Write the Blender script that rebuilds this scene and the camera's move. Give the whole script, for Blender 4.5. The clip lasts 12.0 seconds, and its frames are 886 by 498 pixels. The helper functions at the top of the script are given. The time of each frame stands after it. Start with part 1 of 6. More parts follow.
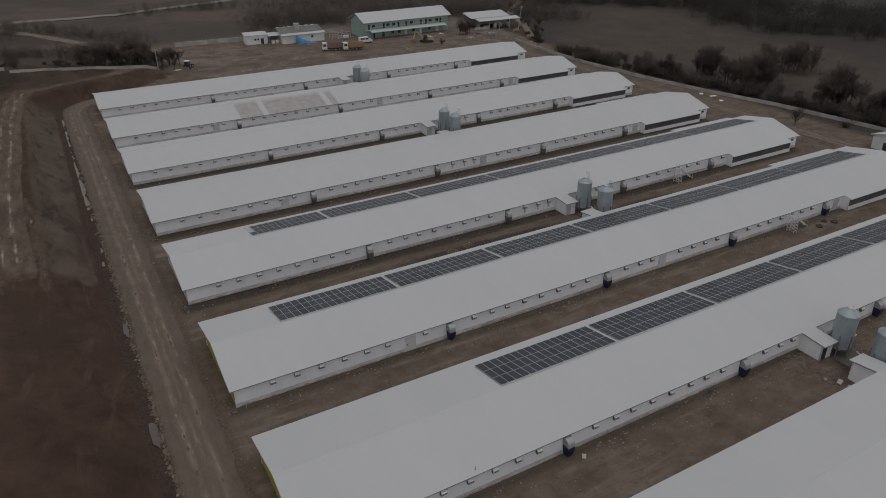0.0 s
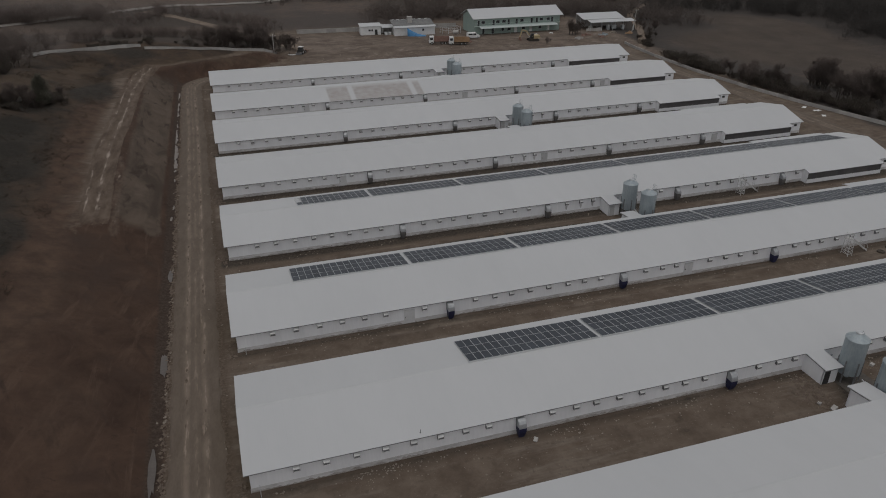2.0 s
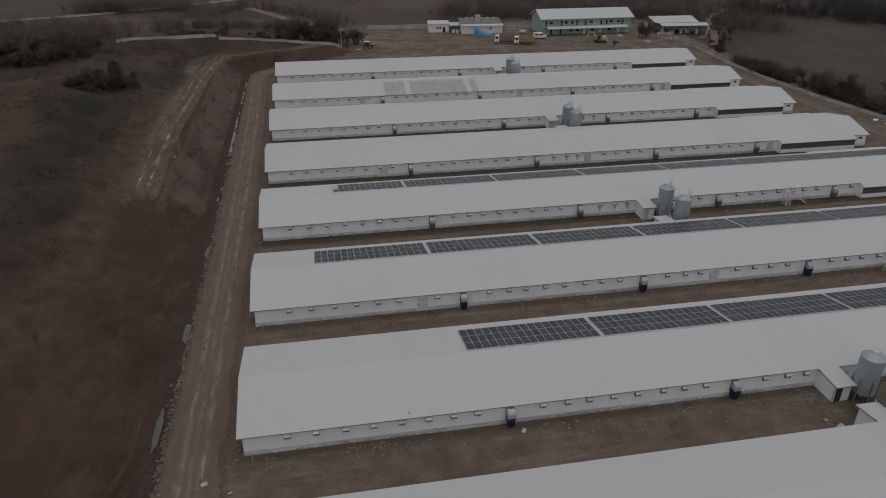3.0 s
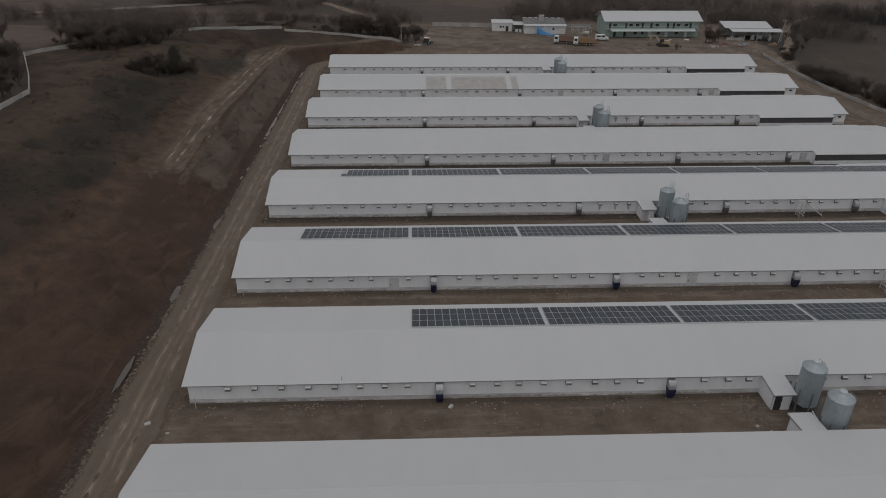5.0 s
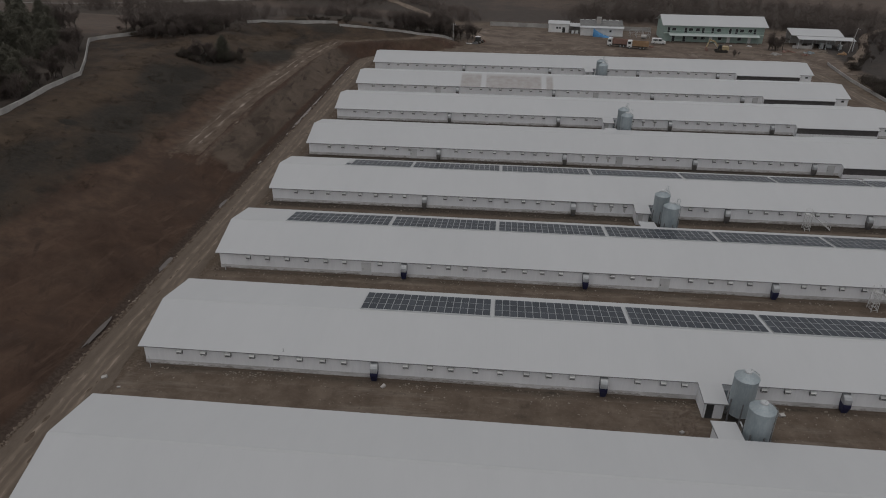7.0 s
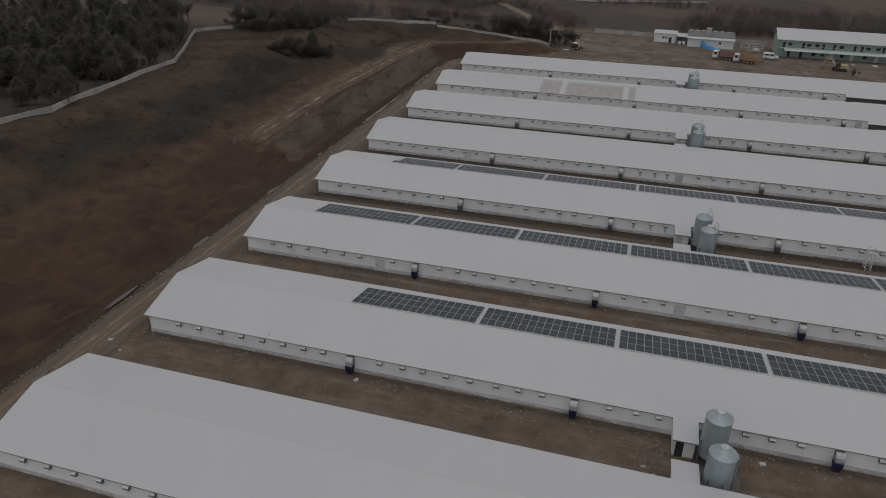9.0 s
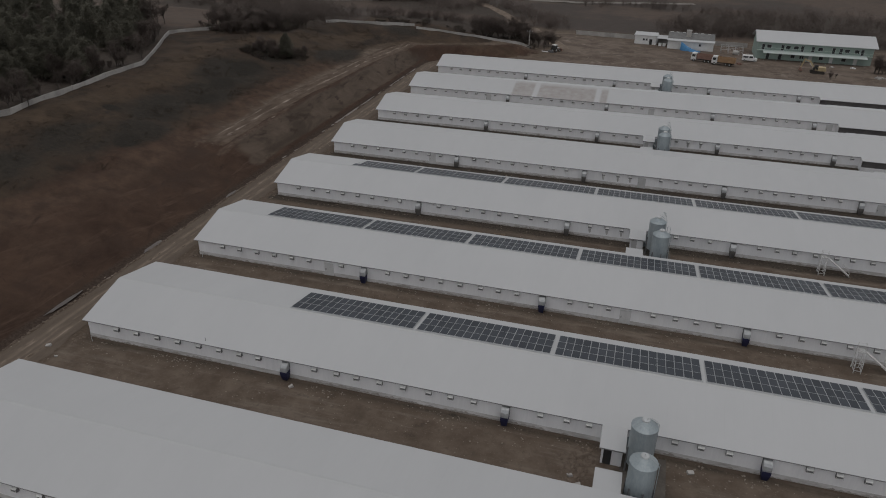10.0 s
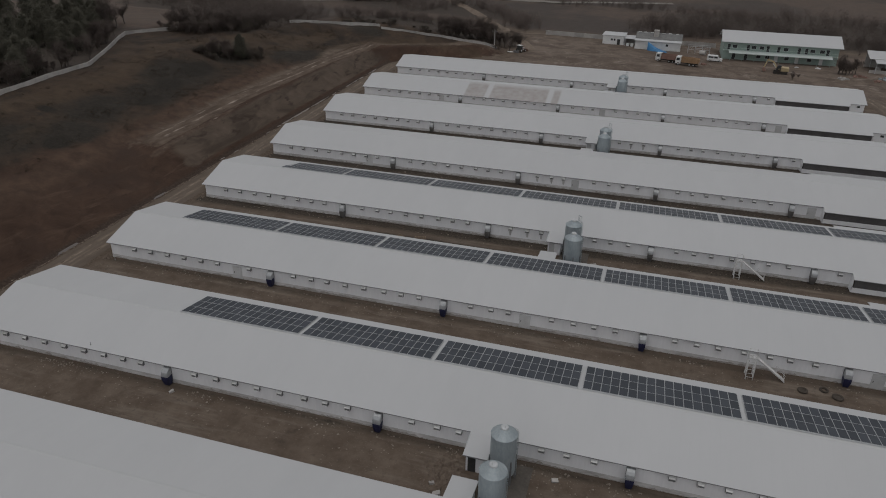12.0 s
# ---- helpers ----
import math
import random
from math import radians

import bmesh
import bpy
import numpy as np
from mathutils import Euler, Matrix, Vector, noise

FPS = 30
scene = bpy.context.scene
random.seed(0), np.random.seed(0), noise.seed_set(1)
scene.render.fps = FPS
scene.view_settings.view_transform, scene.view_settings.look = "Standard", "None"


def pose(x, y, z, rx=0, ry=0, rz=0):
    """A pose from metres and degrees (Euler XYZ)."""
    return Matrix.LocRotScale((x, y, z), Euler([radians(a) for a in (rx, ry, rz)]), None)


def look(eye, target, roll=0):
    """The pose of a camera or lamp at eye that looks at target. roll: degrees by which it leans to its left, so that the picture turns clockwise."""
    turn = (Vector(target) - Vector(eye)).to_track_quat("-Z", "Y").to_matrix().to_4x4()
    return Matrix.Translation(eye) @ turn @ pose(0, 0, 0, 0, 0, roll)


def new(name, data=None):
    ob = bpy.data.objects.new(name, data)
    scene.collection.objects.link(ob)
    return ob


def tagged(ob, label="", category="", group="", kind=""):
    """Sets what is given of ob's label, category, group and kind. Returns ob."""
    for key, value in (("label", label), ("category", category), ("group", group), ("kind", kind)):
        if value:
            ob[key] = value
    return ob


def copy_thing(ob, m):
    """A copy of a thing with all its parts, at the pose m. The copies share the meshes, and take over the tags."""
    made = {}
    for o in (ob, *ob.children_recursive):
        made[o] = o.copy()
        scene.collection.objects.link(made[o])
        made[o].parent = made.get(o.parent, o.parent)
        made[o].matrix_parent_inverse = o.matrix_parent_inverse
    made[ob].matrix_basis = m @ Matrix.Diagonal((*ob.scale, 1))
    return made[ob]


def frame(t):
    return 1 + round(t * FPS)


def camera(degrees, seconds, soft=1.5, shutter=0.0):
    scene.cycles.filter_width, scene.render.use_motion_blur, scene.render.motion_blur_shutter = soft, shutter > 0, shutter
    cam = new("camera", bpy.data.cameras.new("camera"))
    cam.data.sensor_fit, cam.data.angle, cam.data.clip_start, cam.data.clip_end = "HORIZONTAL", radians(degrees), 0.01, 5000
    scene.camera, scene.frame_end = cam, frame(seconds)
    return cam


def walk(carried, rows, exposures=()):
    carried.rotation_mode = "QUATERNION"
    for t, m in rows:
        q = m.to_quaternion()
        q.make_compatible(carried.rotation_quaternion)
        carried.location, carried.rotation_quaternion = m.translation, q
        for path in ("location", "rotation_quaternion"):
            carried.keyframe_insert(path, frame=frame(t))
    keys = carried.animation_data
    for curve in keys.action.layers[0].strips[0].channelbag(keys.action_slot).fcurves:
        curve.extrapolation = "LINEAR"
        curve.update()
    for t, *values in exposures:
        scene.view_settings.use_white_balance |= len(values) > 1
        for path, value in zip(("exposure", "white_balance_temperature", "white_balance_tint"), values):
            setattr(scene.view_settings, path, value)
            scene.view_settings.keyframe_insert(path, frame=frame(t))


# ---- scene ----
cam = camera(64.3, 12.0, soft=1.0)
METRES, EYE, TILT, LEAN, TURN = 101.8, 55.7, 0.39, 0.22, -29.3
ROWS = [
    (0.0, 0.0, 0.0, 0.0, -0.1, -27.68, 0.19),
    (0.5, 0.0418, -0.0117, -0.0017, 5.03, -27.64, 0.02),
    (1.0, 0.0848, -0.021, -0.0026, 8.3, -27.66, -0.05),
    (1.5, 0.1269, -0.0278, -0.0036, 11.02, -27.65, -0.14),
    (2.0, 0.1707, -0.0322, -0.0037, 11.83, -27.66, -0.12),
    (2.5, 0.2119, -0.0341, -0.0048, 15.13, -27.65, -0.25),
    (3.0, 0.2556, -0.0334, -0.0056, 18.78, -27.68, -0.37),
    (3.2, 0.2729, -0.0318, -0.0057, 20.12, -27.68, -0.41),
    (4.8, 0.4129, -0.0141, -0.0057, 26.27, -27.7, -0.48),
    (5.0, 0.4303, -0.0109, -0.0056, 27.06, -27.7, -0.49),
    (5.5, 0.4729, -0.0005, -0.0059, 29.02, -27.7, -0.52),
    (6.0, 0.5144, 0.0124, -0.0063, 30.99, -27.7, -0.58),
    (6.5, 0.5543, 0.0286, -0.0064, 33.01, -27.69, -0.6),
    (6.7, 0.5695, 0.0361, -0.0066, 33.84, -27.7, -0.6),
    (8.2, 0.666, 0.1057, -0.0068, 40.0, -27.65, -0.76),
    (8.3, 0.6722, 0.1112, -0.0068, 41.1, -27.65, -0.79),
    (8.5, 0.6843, 0.1226, -0.0065, 43.98, -27.65, -0.91),
    (8.6, 0.6906, 0.1293, -0.0063, 45.18, -27.64, -0.9),
    (8.7, 0.6968, 0.136, -0.0061, 45.53, -27.64, -0.86),
    (8.8, 0.7031, 0.1427, -0.0058, 45.73, -27.63, -0.82),
    (9.0, 0.7156, 0.1561, -0.0053, 45.85, -27.62, -0.78),
    (9.5, 0.7411, 0.1878, -0.0038, 45.83, -27.57, -0.81),
    (10.0, 0.7641, 0.2181, -0.0026, 45.86, -27.55, -0.82),
    (10.5, 0.7858, 0.2464, -0.0018, 45.93, -27.55, -0.76),
    (11.0, 0.8091, 0.2755, -0.0006, 46.27, -27.57, -0.66),
    (11.5, 0.8341, 0.3029, 0.0003, 46.27, -27.58, -0.69),
    (12.0, 0.86, 0.3316, 0.0011, 46.23, -27.61, -0.7),
]
walk(cam, [(t, pose(0, 0, EYE, TILT, LEAN, TURN) @ pose(METRES * x, METRES * y, METRES * z, 90 + pitch, roll, yaw)) for t, x, y, z, yaw, pitch, roll in ROWS])
scene.view_settings.exposure = -0.24

# ---------------------------------------------------------------- light
world = bpy.data.worlds.new("overcast_sky")
scene.world = world
world.use_nodes = True
wn, wl = world.node_tree.nodes, world.node_tree.links
sky = wn.new("ShaderNodeTexSky")
sky.sky_type = "NISHITA"
sky.sun_disc = False
sky.sun_elevation, sky.sun_rotation = radians(78), radians(180)
sky.air_density, sky.dust_density = 1.0, 1.0
grey = wn.new("ShaderNodeHueSaturation")
grey.inputs["Saturation"].default_value = 0.10
wl.new(sky.outputs[0], grey.inputs["Color"])
wl.new(grey.outputs[0], wn["Background"].inputs["Color"])
wn["Background"].inputs["Strength"].default_value = 0.115

sun = new("sun", bpy.data.lights.new("sun", "SUN"))
sun.data.energy, sun.data.angle, sun.data.color = 0.62, radians(60), (1.0, 0.955, 0.91)
sun.matrix_world = look((0, -12, 100), (0, 0, 0))


# ---------------------------------------------------------------- materials
def surface(name, dark, light, scale=1.0, fine=12.0, rough=0.8, metal=0.0, bump=0.0, stretch=(1, 1, 1), by_object=0.0, spread=0.5):
    """A two-scale mottled surface in world space: dark and light are its two base colours."""
    m = bpy.data.materials.new(name)
    m.use_nodes = True
    n, l = m.node_tree.nodes, m.node_tree.links
    bsdf = n["Principled BSDF"]
    bsdf.inputs["Roughness"].default_value, bsdf.inputs["Metallic"].default_value = rough, metal
    bsdf.inputs["Specular IOR Level"].default_value = 0.3
    geo, mapping = n.new("ShaderNodeNewGeometry"), n.new("ShaderNodeMapping")
    mapping.inputs["Scale"].default_value = stretch
    l.new(geo.outputs["Position"], mapping.inputs["Vector"])
    big, small = n.new("ShaderNodeTexNoise"), n.new("ShaderNodeTexNoise")
    for node, s in ((big, scale), (small, fine)):
        node.inputs["Scale"].default_value, node.inputs["Detail"].default_value, node.inputs["Roughness"].default_value = s, 6, 0.62
        l.new(mapping.outputs[0], node.inputs["Vector"])
    add = n.new("ShaderNodeMath")
    add.operation = "MULTIPLY_ADD"
    l.new(big.outputs["Fac"], add.inputs[0])
    add.inputs[1].default_value = 0.62
    half = n.new("ShaderNodeMath")
    half.operation = "MULTIPLY"
    l.new(small.outputs["Fac"], half.inputs[0])
    half.inputs[1].default_value = 0.38
    l.new(half.outputs[0], add.inputs[2])
    ramp = n.new("ShaderNodeMapRange")
    ramp.inputs["From Min"].default_value, ramp.inputs["From Max"].default_value = 0.5 - 0.36 * spread, 0.5 + 0.36 * spread
    l.new(add.outputs[0], ramp.inputs["Value"])
    mix = n.new("ShaderNodeMix")
    mix.data_type = "RGBA"
    mix.inputs["A"].default_value, mix.inputs["B"].default_value = (*dark, 1), (*light, 1)
    l.new(ramp.outputs[0], mix.inputs["Factor"])
    out = mix.outputs["Result"]
    if by_object:
        info, hsv, r = n.new("ShaderNodeObjectInfo"), n.new("ShaderNodeHueSaturation"), n.new("ShaderNodeMapRange")
        l.new(info.outputs["Random"], r.inputs["Value"])
        r.inputs["To Min"].default_value, r.inputs["To Max"].default_value = 1 - by_object, 1 + by_object
        l.new(r.outputs[0], hsv.inputs["Value"])
        l.new(out, hsv.inputs["Color"])
        out = hsv.outputs[0]
    l.new(out, bsdf.inputs["Base Color"])
    if bump:
        b = n.new("ShaderNodeBump")
        b.inputs["Strength"].default_value, b.inputs["Distance"].default_value = min(1, bump * 4), bump
        l.new(add.outputs[0], b.inputs["Height"])
        l.new(b.outputs[0], bsdf.inputs["Normal"])
    return m


def roof_sheet(name, stains=()):
    """White profiled sheet: faint ribs every metre across the slope, rain streaks, and for one roof some dirty bays (x0, x1)."""
    m = surface(name, (0.449, 0.454, 0.463), (0.493, 0.496, 0.504), 0.09, 0.5, 0.55, 0, 0, (1, 0.35, 0.35), 0.012, 0.7)
    n, l = m.node_tree.nodes, m.node_tree.links
    bsdf = n["Principled BSDF"]
    link = bsdf.inputs["Base Color"].links[0]
    colour = link.from_socket
    geo, sep = n.new("ShaderNodeNewGeometry"), n.new("ShaderNodeSeparateXYZ")
    l.new(geo.outputs["Position"], sep.inputs[0])

    def math_node(op, a, b, c=None):
        node = n.new("ShaderNodeMath")
        node.operation = op
        for i, v in enumerate((a, b, c)):
            if v is None:
                continue
            if isinstance(v, (int, float)):
                node.inputs[i].default_value = v
            else:
                l.new(v, node.inputs[i])
        return node.outputs[0]

    rib = math_node("PINGPONG", sep.outputs["X"], 0.5)
    seam = math_node("LESS_THAN", rib, 0.03)
    mix = n.new("ShaderNodeMix")
    mix.data_type = "RGBA"
    mix.inputs["B"].default_value = (0.43, 0.435, 0.44, 1)
    l.new(math_node("MULTIPLY", seam, 0.1), mix.inputs["Factor"])
    l.new(colour, mix.inputs["A"])
    colour = mix.outputs["Result"]
    if stains:
        mask = 0.0
        for x0, x1 in stains:
            a = n.new("ShaderNodeMapRange")
            a.interpolation_type = "SMOOTHSTEP"
            a.inputs["From Min"].default_value, a.inputs["From Max"].default_value = (x1 - x0) / 2 + 0.2, (x1 - x0) / 2 - 0.5
            l.new(math_node("ABSOLUTE", math_node("SUBTRACT", sep.outputs["X"], (x0 + x1) / 2), 0), a.inputs["Value"])
            mask = math_node("ADD", a.outputs[0], mask)
        dirt = n.new("ShaderNodeTexNoise")
        dirt.inputs["Scale"].default_value, dirt.inputs["Detail"].default_value = 0.7, 5
        l.new(geo.outputs["Position"], dirt.inputs["Vector"])
        low = n.new("ShaderNodeMapRange")
        low.inputs["From Min"].default_value, low.inputs["From Max"].default_value = 187.3, 185.6
        l.new(sep.outputs["Y"], low.inputs["Value"])
        edge = n.new("ShaderNodeMapRange")
        edge.inputs["From Min"].default_value, edge.inputs["From Max"].default_value = 178.6, 179.6
        l.new(sep.outputs["Y"], edge.inputs["Value"])
        mask = math_node("MULTIPLY", math_node("MULTIPLY", mask, low.outputs[0]), edge.outputs[0])
        mask = math_node("MULTIPLY", mask, math_node("MULTIPLY_ADD", dirt.outputs["Fac"], 0.9, 0.25))
        mix = n.new("ShaderNodeMix")
        mix.data_type = "RGBA"
        mix.inputs["B"].default_value = (0.30, 0.27, 0.255, 1)
        l.new(mask, mix.inputs["Factor"])
        l.new(colour, mix.inputs["A"])
        colour = mix.outputs["Result"]
    l.new(colour, bsdf.inputs["Base Color"])
    b = n.new("ShaderNodeBump")
    b.inputs["Strength"].default_value, b.inputs["Distance"].default_value = 0.25, 0.02
    l.new(seam, b.inputs["Height"])
    l.new(b.outputs[0], bsdf.inputs["Normal"])
    return m


ROOF = roof_sheet("white_roof_sheet")
ROOF_DIRTY = roof_sheet("white_roof_sheet_with_dirty_bays", ((41, 47.2), (48.4, 64.8), (66.0, 68.2)))
RIDGE = surface("ridge_flashing", (0.45, 0.456, 0.462), (0.485, 0.49, 0.495), 0.6, 8, 0.5)
TRIM = surface("grey_eave_trim", (0.16, 0.16, 0.16), (0.26, 0.26, 0.26), 0.6, 8, 0.5)
WALL = surface("white_wall_panel", (0.79, 0.793, 0.815), (0.89, 0.89, 0.905), 0.5, 4, 0.7, 0, 0, (1, 1, 0.12))
PLINTH = surface("grey_concrete_plinth", (0.40, 0.382, 0.372), (0.78, 0.77, 0.77), 0.5, 3, 0.9, 0, 0.01, (0.5, 1, 1.6))
YELLOW = surface("yellow_gable_foam", (0.26, 0.235, 0.045), (0.46, 0.40, 0.09), 0.7, 5, 0.8)
PAD = surface("dark_cooling_pad", (0.085, 0.082, 0.085), (0.16, 0.152, 0.15), 0.5, 9, 0.9)
DARK = surface("dark_opening", (0.03, 0.03, 0.03), (0.06, 0.06, 0.06), 1, 8, 0.6)
GALV = surface("galvanised_steel", (0.235, 0.275, 0.295), (0.385, 0.425, 0.445), 0.7, 5, 0.5, 0.25, 0, (1, 1, 0.3))
HOOD = surface("bright_sheet_hood", (0.28, 0.29, 0.30), (0.44, 0.45, 0.46), 0.9, 6, 0.4, 0.3)
VENT = surface("grey_vent_box", (0.13, 0.13, 0.135), (0.22, 0.22, 0.225), 1, 6, 0.6)
VENT_FLAP = surface("pale_vent_flap", (0.55, 0.55, 0.54), (0.74, 0.74, 0.73), 1, 6, 0.6, by_object=0.12)
BLUE = surface("dark_blue_tarpaulin", (0.013, 0.014, 0.042), (0.032, 0.035, 0.088), 1.1, 7, 0.55)
SOOT = surface("black_tarpaulin", (0.085, 0.080, 0.077), (0.17, 0.16, 0.155), 1.1, 7, 0.6)
SPLASH = surface("dried_mud_splash", (0.25, 0.225, 0.205), (0.54, 0.51, 0.49), 0.8, 5, 0.95, 0, 0, (1, 1, 2))
STAIN = surface("grey_drip_stain", (0.36, 0.35, 0.34), (0.66, 0.655, 0.65), 1.5, 5, 0.8, 0, 0, (1, 1, 0.15))
DOOR = surface("pale_grey_door", (0.52, 0.52, 0.525), (0.64, 0.64, 0.64), 0.8, 6, 0.6, by_object=0.12)
GLASSY = surface("solar_glass", (0.054, 0.060, 0.071), (0.074, 0.081, 0.093), 0.25, 30, 0.3, 0.0, 0, (1, 1, 1), 0.14)
GLASSY.node_tree.nodes["Principled BSDF"].inputs["Specular IOR Level"].default_value = 0.02
FRAME = surface("aluminium_frame", (0.46, 0.47, 0.48), (0.60, 0.61, 0.62), 1, 9, 0.45, 0.3)
PANEL_FRAME = surface("dull_panel_frame", (0.33, 0.34, 0.35), (0.43, 0.44, 0.45), 1, 9, 0.5, 0.2)
WHITE = surface("white_paint", (0.60, 0.60, 0.60), (0.76, 0.76, 0.75), 0.8, 6, 0.5)
CONCRETE = surface("pale_concrete_wall", (0.30, 0.285, 0.27), (0.47, 0.45, 0.43), 0.3, 3, 0.9, 0, 0.01, by_object=0.12)
GREEN = surface("sea_green_render", (0.25, 0.32, 0.29), (0.33, 0.40, 0.365), 0.3, 3, 0.85)
PALE_GREEN = surface("pale_green_sheet", (0.42, 0.50, 0.46), (0.54, 0.61, 0.57), 0.3, 3, 0.6)
CANOPY = surface("pale_canopy_sheet", (0.44, 0.49, 0.475), (0.54, 0.585, 0.57), 0.3, 3, 0.6)
PANE = surface("dark_window_pane", (0.035, 0.037, 0.04), (0.065, 0.067, 0.07), 0.5, 5, 0.15)
ORANGE = surface("rusty_orange_steel", (0.25, 0.155, 0.085), (0.38, 0.25, 0.15), 0.8, 6, 0.7)
RUST = surface("rust_brown_steel", (0.19, 0.115, 0.095), (0.30, 0.19, 0.155), 0.8, 6, 0.8)
DIGGER = surface("faded_yellow_paint", (0.34, 0.265, 0.15), (0.48, 0.39, 0.25), 0.8, 6, 0.6)
RUBBER = surface("black_rubber", (0.030, 0.027, 0.024), (0.06, 0.054, 0.048), 2, 12, 0.9)
SKY_BLUE = surface("bright_blue_tarpaulin", (0.04, 0.15, 0.32), (0.09, 0.27, 0.50), 0.9, 5, 0.5)
GREY_ROOF = surface("grey_weathered_roof", (0.10, 0.10, 0.10), (0.22, 0.22, 0.215), 0.5, 4, 0.8)
BARK = surface("winter_bark", (0.07, 0.059, 0.052), (0.13, 0.112, 0.10), 1.5, 9, 0.95)
TWIG = surface("brown_grey_twigs", (0.128, 0.106, 0.095), (0.188, 0.155, 0.140), 0.6, 5, 0.95, by_object=0.22)
NEEDLE = surface("dark_pine_needles", (0.142, 0.138, 0.110), (0.176, 0.164, 0.132), 0.4, 4, 0.9, by_object=0.15)
SCRUB = surface("dull_olive_scrub", (0.076, 0.066, 0.056), (0.120, 0.103, 0.086), 0.6, 5, 0.95, by_object=0.3)


def thin_leaves(m, share):
    """Thin twigs and needles let some light through."""
    n, l = m.node_tree.nodes, m.node_tree.links
    bsdf, glow, mix = n["Principled BSDF"], n.new("ShaderNodeBsdfTranslucent"), n.new("ShaderNodeMixShader")
    l.new(bsdf.inputs["Base Color"].links[0].from_socket, glow.inputs["Color"])
    mix.inputs[0].default_value = share
    l.new(bsdf.outputs[0], mix.inputs[1])
    l.new(glow.outputs[0], mix.inputs[2])
    l.new(mix.outputs[0], n["Material Output"].inputs["Surface"])


for crown_material in (TWIG, NEEDLE, SCRUB):
    thin_leaves(crown_material, 0.6)
DEAD_WEED = surface("dead_weed_stems", (0.062, 0.050, 0.040), (0.100, 0.080, 0.063), 0.5, 5, 0.95)
thin_leaves(DEAD_WEED, 0.6)
STONE = surface("pale_rubble", (0.14, 0.115, 0.092), (0.30, 0.262, 0.222), 1.2, 6, 0.95)
ROAD = surface("rutted_dirt_road", (0.094, 0.073, 0.057), (0.148, 0.117, 0.093), 0.8, 5.0, 0.95, 0, 0.03, (1, 0.3, 1), 0, 0.55)


def worn_lanes(m, colour, fleck):
    """Paler, drier wheel lanes along a road, broken up by noise, with short bright flecks of bare gravel in them."""
    n, l = m.node_tree.nodes, m.node_tree.links
    bsdf = n["Principled BSDF"]
    lane, geo = n.new("ShaderNodeAttribute"), n.new("ShaderNodeNewGeometry")
    lane.attribute_name = "lane"
    under = bsdf.inputs["Base Color"].links[0].from_socket
    for tint, stretch, size, lo, hi, share in ((colour, (1, 0.35, 1), 0.5, 0.34, 0.60, 0.85), (fleck, (1.6, 0.28, 1), 1.1, 0.55, 0.63, 0.9)):
        mp, t, r, mul, mix = (n.new("ShaderNode" + k) for k in ("Mapping", "TexNoise", "MapRange", "Math", "Mix"))
        mp.inputs["Scale"].default_value = stretch
        l.new(geo.outputs["Position"], mp.inputs["Vector"])
        l.new(mp.outputs[0], t.inputs["Vector"])
        t.inputs["Scale"].default_value, t.inputs["Detail"].default_value, t.inputs["Roughness"].default_value = size, 6, 0.6
        r.inputs["From Min"].default_value, r.inputs["From Max"].default_value, r.inputs["To Max"].default_value = lo, hi, share
        l.new(t.outputs["Fac"], r.inputs["Value"])
        mul.operation = "MULTIPLY"
        l.new(lane.outputs["Fac"], mul.inputs[0])
        l.new(r.outputs[0], mul.inputs[1])
        mix.data_type = "RGBA"
        mix.inputs["B"].default_value = (*tint, 1)
        l.new(under, mix.inputs["A"])
        l.new(mul.outputs[0], mix.inputs["Factor"])
        under = mix.outputs["Result"]
    l.new(under, bsdf.inputs["Base Color"])


worn_lanes(ROAD, (0.215, 0.170, 0.136), (0.285, 0.226, 0.183))
TRACK = surface("pale_rubbly_track", (0.085, 0.062, 0.047), (0.27, 0.215, 0.17), 0.5, 2.5, 0.95, 0, 0.04, (1, 0.35, 1), 0, 0.6)
FAR_ROAD = surface("pale_country_road", (0.16, 0.145, 0.13), (0.26, 0.24, 0.22), 0.2, 2, 0.95)
FAR_WOOD = surface("dark_far_wood", (0.056, 0.052, 0.049), (0.084, 0.076, 0.070), 0.15, 2, 0.95)
thin_leaves(FAR_WOOD, 0.45)
CLOD = surface("earth_clods", (0.085, 0.064, 0.050), (0.20, 0.158, 0.126), 0.9, 5, 0.95)
# Dull and pale water base colours stand in for differing sky reflection.
MUD_WATER = surface("muddy_puddle", (0.088, 0.075, 0.068), (0.135, 0.118, 0.108), 0.6, 3, 0.3)
WATER = surface("silty_water_sky_sheen", (0.13, 0.110, 0.100), (0.25, 0.217, 0.198), 0.9, 4, 0.45)


